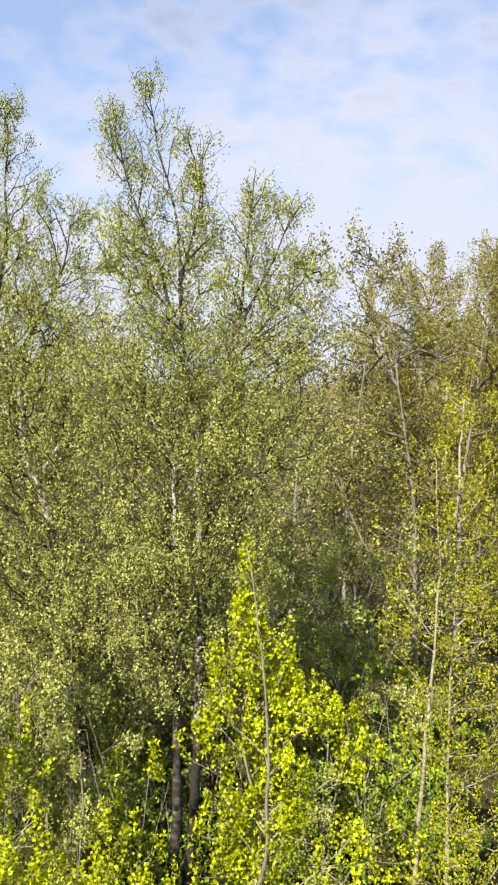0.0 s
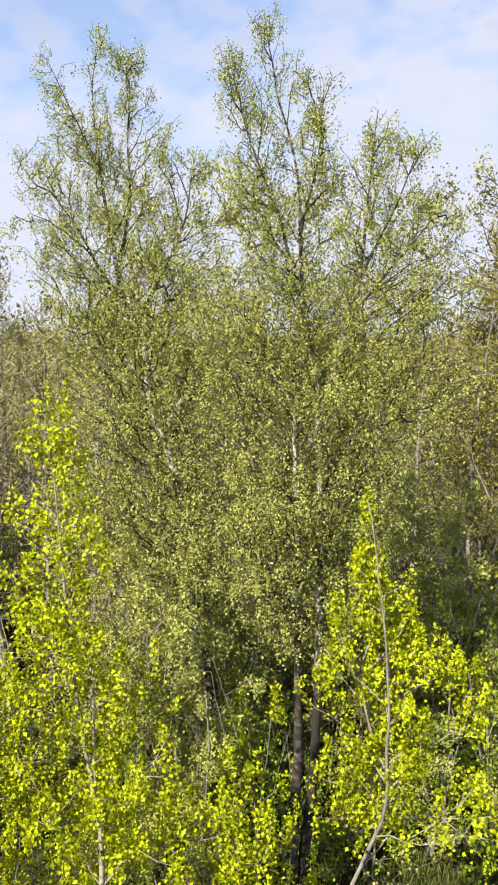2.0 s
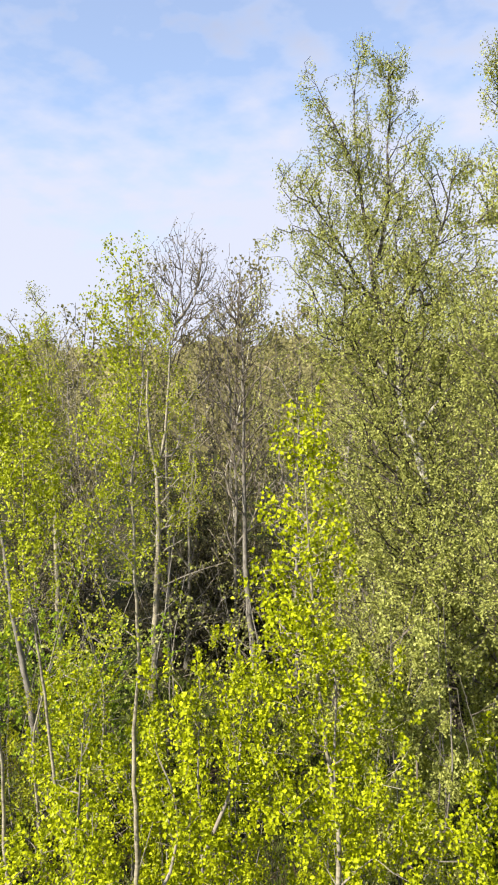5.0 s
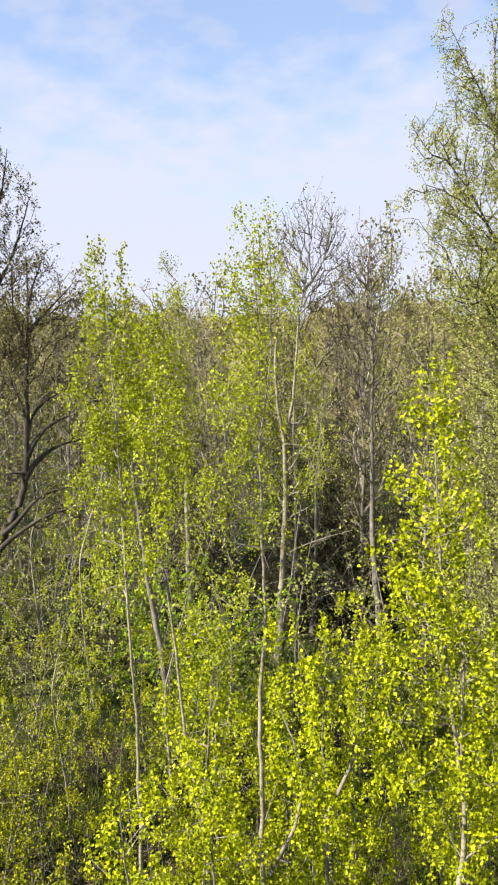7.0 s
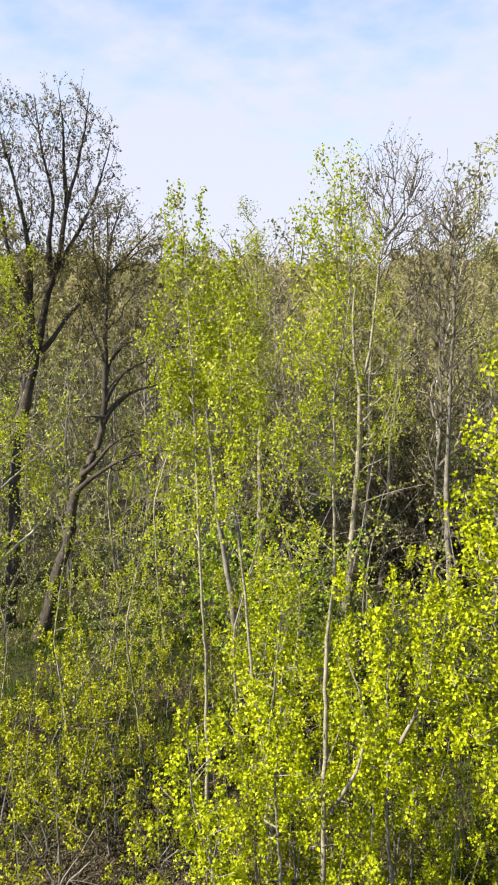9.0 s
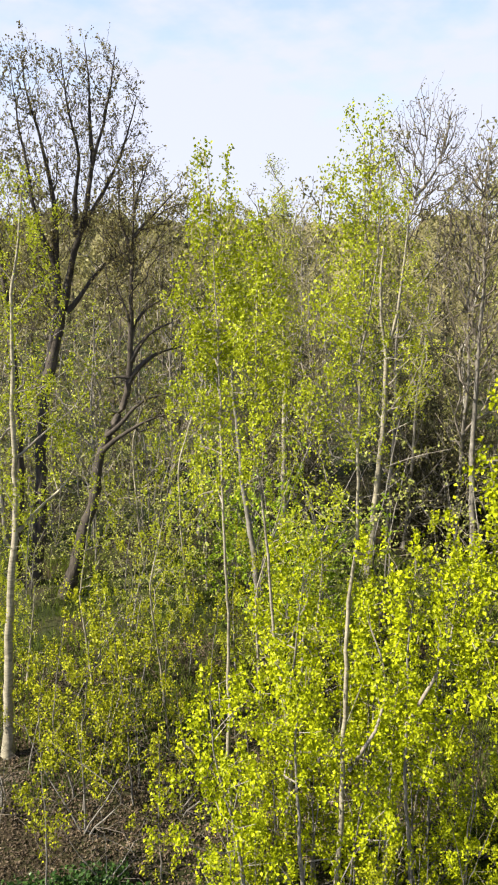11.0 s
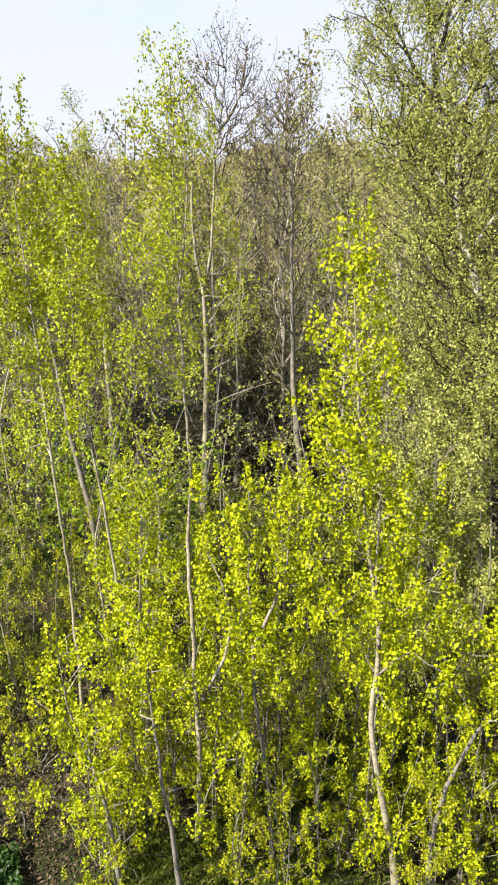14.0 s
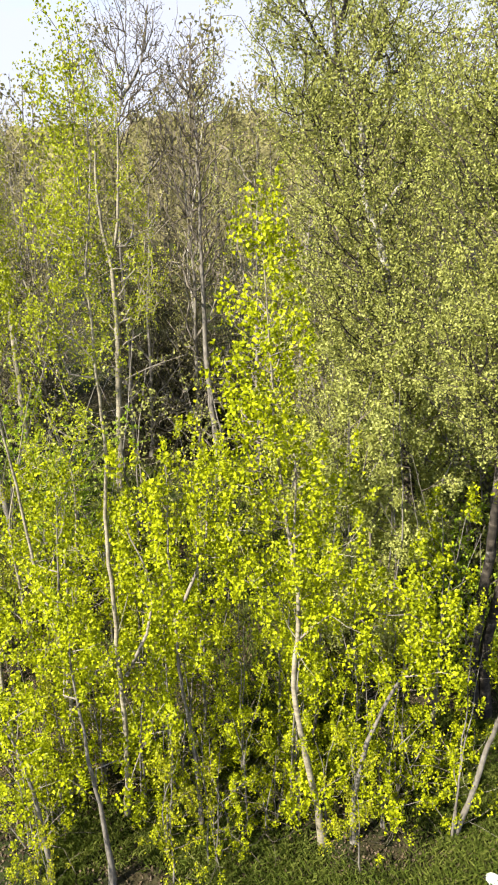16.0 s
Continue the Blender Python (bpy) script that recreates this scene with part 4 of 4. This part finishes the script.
def woods(name, label, kinds, places, bark, leaf):
    """Many far trees as one body."""
    wv, wf, lv, lf, nw, nl = [], [], [], [], 0, 0
    for kind, x, y, turn, size in places:
        a, b, c, d = kinds[kind]
        m = np.array([[math.cos(turn), -math.sin(turn), 0], [math.sin(turn), math.cos(turn), 0], [0, 0, 1]]).T * size
        at = np.array([x, y, ground_height(x, y) - 0.1])
        wv.append(a @ m + at), wf.append(b + nw), lv.append(c @ m + at), lf.append(d + nl)
        nw, nl = nw + len(a), nl + len(c)
    wf_, lf_ = np.concatenate(wf), np.concatenate(lf) + nw
    me = quads_mesh(name, np.concatenate(wv + lv), np.concatenate([wf_, lf_]), bark, second=leaf, second_from=len(wf_))
    return tagged(new(name, me), label, "woodland", kind="stuff")


rng = np.random.default_rng(77)
KINDS = [simple_tree(100 + k, 14 + 1.0 * (k % 3), 2.6, 200, 9, 0.18) for k in range(5)]
FAR_KINDS = [simple_tree(120 + k, 13 + 1.0 * (k % 3), 2.9, 110, 10, 0.30) for k in range(4)]


def scatter(n, az0, az1, d0, d1, s0, s1, kinds):
    """Places over a wedge of ground."""
    got = []
    for k in range(n):
        a = radians(az0 + (az1 - az0) * (k + rng.uniform(0, 1)) / n)
        d = math.sqrt(rng.uniform(d0 * d0, d1 * d1))
        got.append((int(rng.integers(0, kinds)), d * math.sin(a), d * math.cos(a), rng.uniform(0, 6.28), rng.uniform(s0, s1)))
    return got


woods("far_woods", "olive and brown budding woodland in the distance", KINDS, scatter(30, -80, 22, 33, 46, 0.8, 1.06, 5) + scatter(22, -80, 22, 48, 70, 0.85, 1.2, 5), TWIG_BROWN, LEAF_FAR)
woods("hill_woods", "hazy brown woodland on rising ground far off", FAR_KINDS, scatter(30, -80, 22, 72, 98, 0.9, 1.25, 4), TWIG_BROWN, LEAF_FAR)


# ---- saplings, shrubs and trees of the wood, built once and repeated ----
def sapling(name, seed, height, width, tips, leaves, leaf_size, leaf, twig, bark, label, group, bare=0.25, stems=2, lean=0.5, category="sapling", thick=0.006, tuft=0.034, thin=0.0026, taper=0.75, tufts=2, spread=0.4, **more):
    rg = np.random.default_rng(seed)
    st, cr = [], []
    for s in range(stems):
        u0 = rg.normal(0, 0.08)
        u1, u2 = u0 + rg.normal(0, lean * 0.5), u0 + rg.normal(0, lean)
        hh = height * (rg.uniform(0.75, 1.0) if s else 1.0)
        st.append((thick * height ** 0.9, 0.005, [(u0, 0), (u1, hh * 0.5), (u2, hh * 0.97)]))
        for z in np.linspace(bare, 1.0, 6):
            cu = u0 + (u2 - u0) * z + rg.normal(0, width * 0.3)
            cr.append((cu, hh * z, width * (1.05 - taper * z), hh * 0.11))
    return tree(name, 0, 0.001, st, cr, bark, twig, leaf, label, tips=tips, leaves=leaves, leaf_size=leaf_size, tuft=tuft, thin=thin, seed=seed, category=category, group=group, limbs=5, deep=1.1, tufts=tufts, spread=spread, **more)


def spread_out(model, places):
    """The model goes to the first place and copies of it to the others. Places: heading, distance, turn, size."""
    for k, (a, d, turn, size) in enumerate(places):
        a = radians(a)
        x, y = d * math.sin(a), d * math.cos(a)
        m = pose(x, y, ground_height(x, y), 0, 0, turn)
        ob = copy_thing(model, m) if k else model
        ob.matrix_basis = m
        ob.scale = (size, size, size)


def ring(n, az0, az1, d0, d1, s0, s1):
    got = []
    for k in range(n):
        a = az0 + (az1 - az0) * (k + rng.uniform(0.1, 0.9)) / n
        got.append((a, rng.uniform(d0, d1), rng.uniform(0, 360), rng.uniform(s0, s1)))
    return got


WOOD = dict(group="trees of the wood", category="tree", thick=0.011, tuft=0.14, thin=0.006, step=0.5, taper=0.6, tufts=10, spread=0.16)
M = [sapling("wood_birch", 240 + k, 13.0, 2.3, 650, 11.5, 0.074, LEAF_BIRCH if k else LEAF_OLIVE, TWIG_BROWN, BARK_BIRCH if k == 2 else BARK_GREY, "woodland birch with fine twigs and small olive leaves", bare=0.2, stems=1, lean=0.8, **WOOD) for k in range(3)]
N = [sapling("wood_alder", 250 + k, 12.5, 2.2, 700, 3, 0.075, LEAF_FAR, TWIG_BROWN if k else TWIG_GREY, BARK_GREY, "woodland tree with bare grey-brown branches and first buds", bare=0.2, stems=1, lean=0.6, rise=0.85, gnarl=0.015, **WOOD) for k in range(2)]
spread_out(M[0], [(4.0, 23.5, 40, 1.15), (1.0, 26, 100, 1.1)] + [(8.5, 21.5, 200, 1.1), (-3.0, 22.5, 10, 1.12), (-9.5, 24, 70, 1.2), (-17.5, 25, 160, 1.2)] + ring(2, -28, 18, 21, 31, 0.9, 1.1))
spread_out(M[1], [(-1.5, 20.5, 30, 1.02), (-6.0, 21.5, 120, 1.08), (-12.5, 22, 210, 1.12), (-20.5, 23, 300, 1.05), (-23.5, 27, 80, 1.1), (-14.8, 20.5, 20, 1.08), (-10.6, 20, 140, 1.05)] + ring(2, -27, 17, 19, 30, 0.75, 1.0))
spread_out(M[2], ring(6, -72, 14, 28, 36, 0.85, 1.0))
spread_out(N[0], [(-31.8, 26, 10, 1.05), (-27.2, 24, 100, 0.98), (-24.3, 23, 190, 0.95), (-20.5, 26, 250, 1.05), (-43.2, 30, 60, 0.92), (-53.8, 31, 150, 0.97)] + ring(10, -74, -22, 26, 36, 0.8, 0.98))
spread_out(N[1], ring(6, -72, -18, 25, 34, 0.7, 0.95))

ASP = dict(leaf=LEAF_ASPEN, twig=TWIG_GREY, bark=BARK_GREY, group="aspen saplings in the thicket")
S = [sapling("aspen_sapling", 200 + k, 5.2, 0.85, 44, 58, 0.05, tuft=0.06, wide=0.85, label="aspen sapling with bright yellow-green leaves", bare=0.15, shoot=0.4, droop=0.5, **ASP) for k in range(4)]
spread_out(S[0], ring(7, -46, -8, 9.6, 11.5, 0.7, 0.95) + ring(5, -50, -14, 8.6, 9.6, 0.45, 0.65))
spread_out(S[1], ring(6, -45, -14, 9.8, 12.0, 0.7, 0.95))
spread_out(S[2], ring(4, -46, -22, 9.4, 11.0, 0.7, 0.95) + ring(2, -50, -45, 9.3, 12.5, 0.55, 0.75))
spread_out(S[3], [(-21.0, 9.2, 40, 0.55), (-17.6, 9.8, 130, 0.6), (-24.2, 9.9, 220, 0.62), (-11.6, 11.2, 300, 0.98), (-28.5, 9.4, 10, 0.55)] + ring(5, -48, -14, 12.0, 17.0, 0.7, 1.05))
MID = dict(leaf=LEAF_POPLAR, twig=TWIG_GREY, bark=BARK_ASPEN, group="young aspens among the trees", category="tree", thick=0.007, tuft=0.045, thin=0.0035)
Q = [sapling("slim_aspen", 270 + k, 8.5, 1.1, 130, 22, 0.055, shoot=0.42, droop=0.5, label="slim young aspen with yellow-green leaves among the trees", bare=0.25, stems=1, lean=0.6, **MID) for k in range(2)]
spread_out(Q[0], ring(4, -70, -54, 14.0, 18.5, 0.5, 0.75))
spread_out(Q[1], [(-46.2, 14.2, 0, 0.8), (-52.5, 21, 80, 1.0), (-43.2, 15.4, 200, 0.9), (-56, 24, 20, 1.0)])
HZ = dict(leaf=LEAF_HAZEL, twig=TWIG_BROWN, bark=BARK_GREY, group="hazels under the birches", category="shrub", tuft=0.055, thin=0.0035, taper=0.55, tufts=14, spread=0.13)
Z = [sapling("hazel", 280 + k, 7.0, 1.5, 480, 15, 0.066, hang=0.2, label="tall hazel shrub with pale green drooping leaves", bare=0.2, stems=3, lean=0.9, **HZ) for k in range(2)]
spread_out(Z[0], [(1.5, 15.5, 0, 1.0), (-12.6, 17.0, 70, 1.05), (-18.5, 15.0, 150, 0.95), (6, 17, 200, 1.1), (-23, 18, 20, 0.9), (-16.5, 13.6, 300, 0.9), (-14.6, 13.2, 30, 0.72), (-20.2, 14.2, 100, 0.85)])
spread_out(Z[1], [(4, 18, 0, 1.2), (-2.8, 15.8, 40, 0.85), (0.6, 17.0, 200, 0.8), (-1.5, 18, 90, 1.15), (-6, 19, 180, 1.1), (-15, 19, 240, 1.1), (-20.5, 20, 10, 1.0)])
BC = dict(leaf=LEAF_GREEN, twig=TWIG_BROWN, bark=BARK_GREY, group="shrubs under the trees", category="shrub")
B = [sapling("bird_cherry", 220 + k, 4.0, 1.2, 380, 9, 0.075, label="bird cherry shrub with fresh mid-green leaves", bare=0.12, stems=3, lean=0.9, **BC) for k in range(2)]
spread_out(B[0], [(-14.5, 19, 0, 0.9), (-44.2, 17.8, 50, 1.15), (-46.6, 20.5, 200, 1.2), (-17.5, 20, 90, 0.8), (-10.2, 14.4, 15, 0.8), (-11.4, 15.2, 80, 0.75)] + ring(4, -6, 14, 15, 20, 0.8, 1.3))
spread_out(B[1], [(-49, 24, 0, 1.0), (-42.9, 18.4, 140, 1.0)] + ring(4, -8, 13, 17, 24, 0.9, 1.5))
# dark spruces, some set only to fill shaded gaps between the trees
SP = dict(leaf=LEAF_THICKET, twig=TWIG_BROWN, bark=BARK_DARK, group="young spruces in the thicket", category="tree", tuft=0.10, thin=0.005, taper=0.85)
spread_out(sapling("shade_spruce", 300, 8.0, 2.0, 900, 15, 0.10, label="young spruce with dead twigs, darkened for the shade inside the thicket", bare=0.08, stems=1, lean=0.2, rise=0.0, wide=0.35, **SP), [(-34.6, 27.0, 0, 1.0), (-36.8, 29.0, 90, 0.95), (-32.6, 27.0, 200, 0.85), (-33.6, 29.0, 60, 0.95), (-44.2, 28.5, 30, 0.8), (-29.0, 27.5, 120, 0.8)])
BR = dict(leaf=LEAF_BIRCH, twig=TWIG_BROWN, bark=BARK_GREY, group="brushwood between the trees", category="shrub")
D = [sapling("brushwood", 230 + k, 5.0, 1.3, 300, 3.5, 0.07, label="brushwood shrub of brown twigs with few leaves", bare=0.12, stems=3, lean=1.0, **BR) for k in range(2)]
spread_out(D[0], ring(6, -72, -53, 23.5, 30, 0.8, 1.3) + ring(9, -72, -54, 26, 42, 1.1, 1.7) + ring(12, -66, 8, 13, 24, 0.6, 1.2))
spread_out(D[1], ring(10, -68, 2, 16, 28, 0.7, 1.5))

# sparse saplings over open litter, tree shade put into their leaf colour
P = [sapling("thin_sapling", 260 + k, 4.0, 0.7, 42, 32, 0.052, tuft=0.055, shoot=0.3, droop=0.5, label="thin sapling with scattered young leaves toned olive for shade over leaf litter", bare=0.3, leaf=LEAF_SHADED_SHOOT, twig=TWIG_BROWN, bark=BARK_GREY, group="thin saplings on the litter", stems=1, lean=0.7) for k in range(2)]
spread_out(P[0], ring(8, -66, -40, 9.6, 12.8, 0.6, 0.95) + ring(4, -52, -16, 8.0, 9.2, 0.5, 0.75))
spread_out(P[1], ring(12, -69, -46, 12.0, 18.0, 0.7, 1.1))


spread_out(sapling("dead_brush", 290, 2.2, 0.9, 160, 0, 0.05, label="low dead brush of grey-brown twigs on the litter", bare=0.1, leaf=LEAF_OLIVE, twig=TWIG_BROWN, bark=BARK_GREY, group="dead brush on the litter", stems=4, lean=0.8, category="brush", thick=0.008), ring(10, -66, -12, 8.8, 12.5, 0.6, 1.1) + ring(4, -70, -46, 11.0, 18.0, 0.8, 1.4))


# ---- ground cover ----
def cover(name, label, category, places, size, leaf, droop, wide, lift):
    c = np.array([(x, y, ground_height(x, y) + rng.uniform(0.0, lift)) for x, y in places])
    v, f = leaf_blades(c, size, rng, droop, wide)
    return tagged(new(name, quads_mesh(name, v, f, leaf)), label, category, kind="stuff")


def wedge(n, az0, az1, d0, d1, clump=0.0):
    a, d = np.radians(rng.uniform(az0, az1, n)), np.sqrt(rng.uniform(d0 * d0, d1 * d1, n))
    x, y = d * np.sin(a), d * np.cos(a)
    if clump:
        keep = np.array([noise.noise(Vector((u * 0.5, w * 0.5, 9.0))) for u, w in zip(x, y)]) > clump - rng.uniform(0, 0.4, n)
        x, y = x[keep], y[keep]
    return np.stack([x, y], -1)


def dead_leaf():
    return leaf_material("dead_leaf", (0.035, 0.025, 0.016), (0.085, 0.062, 0.04), (0.18, 0.138, 0.095), (1.0, 0.9, 0.8), 0.1, 0.7)


cover("leaf_litter", "pale brown fallen leaves scattered over the ground", "leaf litter", np.concatenate([wedge(36000, -72, -4, 7.0, 15.0), wedge(30000, -72, -42, 9.5, 19.0)]), 0.06, dead_leaf(), 0.0, 0.6, 0.04)


def grass(name, label, places, height, material):
    n = len(places)
    base = np.array([(x, y, ground_height(x, y) - 0.02) for x, y in places])
    a = rng.uniform(0, 6.28, n)
    side = np.stack([np.cos(a), np.sin(a), np.zeros(n)], -1) * 0.005
    tip = np.stack([rng.normal(0, 0.06, n), rng.normal(0, 0.06, n), height * rng.uniform(0.5, 1.3, n)], -1)
    mid = tip * np.array([0.35, 0.35, 0.6])
    v = np.stack([base - side, base + side, base + mid + side * 0.8, base + tip], 1).reshape(-1, 3)
    return tagged(new(name, quads_mesh(name, v, np.arange(4 * n).reshape(-1, 4), material)), label, "grass", kind="stuff")


LEAF_GRASS = leaf_material("grass_blade", (0.04, 0.06, 0.01), (0.085, 0.115, 0.018), (0.17, 0.19, 0.045), (1.2, 1.3, 0.6), 0.25)
grass("grass", "patchy fresh green grass under the trees", np.concatenate([wedge(80000, -30, 2, 6.8, 12.5, -0.1)] + [wedge(8000, -30 - 3 * k, -27 - 3 * k, 6.8, 11.0, -0.05 + 0.06 * k) for k in range(1, 7)]), 0.13, LEAF_GRASS)
grass("far_grass", "green undergrowth on the woodland floor", wedge(56000, -72, 12, 13.0, 25.0, 0.02), 0.3, LEAF_GRASS)
cover("ground_ivy", "dark green creeping ground cover", "ground cover", np.concatenate([wedge(12000, -69, -56, 8.2, 10.3, 0.12), wedge(3000, -70, -58, 10.1, 10.9, 0.3)]), 0.08, LEAF_DARK, 0.1, 0.9, 0.25)


def crest(a, layer):
    """Height of the far tree tops at a heading, uneven crown by crown."""
    best = 9.0
    for k in range(-1, 2):
        cell = math.floor(a / 1.7) + k
        r = random.Random(cell * 31 + layer * 977)
        mid, tall, wide = (cell + r.uniform(0.1, 0.9)) * 1.7, r.uniform(11.4, 16.4) + layer * 0.3, r.uniform(1.2, 2.2)
        u = abs(a - mid) / wide
        if u < 1.4:
            best = max(best, tall - 3.6 * u * u)
    return best + 0.8 * noise.noise(Vector((a * 0.11, layer * 3.1, 2.0))) + 0.5 * noise.noise(Vector((a * 2.6, layer, 8.0)))


def distant_woods():
    """Lumpy banks of closed woodland, one behind the other, that end the view."""
    v, f = [], []
    levels = (0.0, 0.2, 0.4, 0.58, 0.74, 0.88, 1.0)
    for layer, d in enumerate((104.0, 118.0, 134.0)):
        start = len(v)
        heads = np.arange(-96.0, 40.0, 0.25)
        for a in heads:
            top = crest(a, layer)
            for k, s in enumerate(levels):
                lump = 2.2 * noise.noise(Vector((a * 0.7, s * 7.0, layer * 4.0))) + 0.9 * noise.noise(Vector((a * 2.3, s * 16.0, layer * 2.0)))
                dd = d + 5.0 * s * s + lump * (0.3 + s)
                v.append((dd * math.sin(radians(a)), dd * math.cos(radians(a)), top * s - (1.0 if k == 0 else 0.0)))
        n = len(levels)
        for i in range(len(heads) - 1):
            for k in range(n - 1):
                q = start + i * n + k
                f.append((q, q + n, q + n + 1, q + 1))
    m, nodes, links, bs, tc = start_material("distant_canopy", 0.95, 0.05)
    n1 = noise_node(nodes, links, tc.outputs["Object"], 0.25, 3.0)
    n2 = noise_node(nodes, links, tc.outputs["Object"], 2.2, 5.0, 0.75)
    r1 = ramp(nodes, [(0.35, (0.13, 0.115, 0.07)), (0.5, (0.155, 0.15, 0.07)), (0.65, (0.19, 0.175, 0.10))])
    r2 = ramp(nodes, [(0.35, (0.4, 0.38, 0.36)), (0.5, (0.85, 0.83, 0.8)), (0.68, (1.6, 1.55, 1.4))])
    mul = nodes.new("ShaderNodeMix")
    mul.data_type, mul.blend_type = "RGBA", "MULTIPLY"
    mul.inputs["Factor"].default_value = 1.0
    links.new(n1.outputs["Fac"], r1.inputs["Fac"])
    links.new(n2.outputs["Fac"], r2.inputs["Fac"])
    links.new(r1.outputs["Color"], mul.inputs["A"])
    links.new(r2.outputs["Color"], mul.inputs["B"])
    links.new(mul.outputs["Result"], bs.inputs["Base Color"])
    return tagged(new("distant_woods", quads_mesh("distant_woods", v, f, m, True)), "closed brown and olive woodland on the skyline", "woodland", kind="stuff")


distant_woods()


def canopy(n):
    """Loose foliage and twig tips over the farthest crowns."""
    pl = wedge(n, -80, 22, 88, 108)
    c = np.array([(x, y, (crest(math.degrees(math.atan2(x, y)), 0) + 0.5) * (1 - 0.55 * t * t)) for (x, y), t in zip(pl, rng.uniform(-0.1, 1.0, n))])
    c[:, 2] += rng.normal(0, 0.35, n)
    v, f = leaf_blades(c, 0.25, rng, 0.1, 0.7)
    return tagged(new("far_canopy", quads_mesh("far_canopy", v, f, LEAF_FAR)), "olive brown canopy of the farthest woods", "woodland", kind="stuff")


canopy(36000)


# ---- things on the ground ----
def fallen_log(x0, y0, x1, y1, radius):
    lrng = np.random.default_rng(5)
    root = plant("fallen_log", x0, y0, ground_height(x0, y0), "dark rotten log lying in the litter", "log")
    pts = resample([(0, 0, radius * 0.8), ((x1 - x0) * 0.5, (y1 - y0) * 0.5 + 0.05, ground_height(x1, y1) * 0.5 - ground_height(x0, y0) * 0.5 + radius), (x1 - x0, y1 - y0, ground_height(x1, y1) - ground_height(x0, y0) + radius * 0.8)], 0.15)
    v, f, cap = stem_tube(pts, radius, radius * 0.7, 9, lrng, 1.0, 0.05)
    part("stem", quads_mesh("stem", v, np.concatenate([f, cap]), BARK_DARK, True), root)
    for k in (0.3, 0.65):
        b0 = pts[int(k * len(pts))]
        br = resample([b0, b0 + np.array([0.1, 0.15, 0.2]), b0 + np.array([0.25, 0.35, 0.3])], 0.1)
        v, f, cap = stem_tube(br, 0.02, 0.008, 5, lrng, 1.0, 0.05)
        part("branch_stub", quads_mesh("branch_stub", v, np.concatenate([f, cap]), BARK_DARK, True), root)


fallen_log(-7.25, 8.6, -5.40, 10.4, 0.1)


def plastic_bag(x, y):
    bm = bmesh.new()
    bmesh.ops.create_icosphere(bm, subdivisions=3, radius=0.10)
    for v in bm.verts:
        k = 1 + 0.22 * noise.noise(v.co * 9) + 0.1 * noise.noise(v.co * 25)
        v.co = Vector((v.co.x * 1.2 * k, v.co.y * k, max(-0.06, v.co.z * 0.75 * k)))
    me = bpy.data.meshes.new("plastic_bag")
    bm.to_mesh(me)
    bm.free()
    m, nodes, links, bs, tc = start_material("white_plastic_film", 0.35, 0.5)
    n1 = noise_node(nodes, links, tc.outputs["Object"], 14.0, 4.0)
    r = ramp(nodes, [(0.3, (0.62, 0.66, 0.68)), (0.7, (0.80, 0.84, 0.85))])
    links.new(n1.outputs["Fac"], r.inputs["Fac"])
    links.new(r.outputs["Color"], bs.inputs["Base Color"])
    me.materials.append(m)
    ob = tagged(new("plastic_bag", me), "crumpled white plastic bag lying on the grass", "bag")
    ob.location = (x, y, ground_height(x, y) + 0.055)


plastic_bag(-0.80, 9.01)
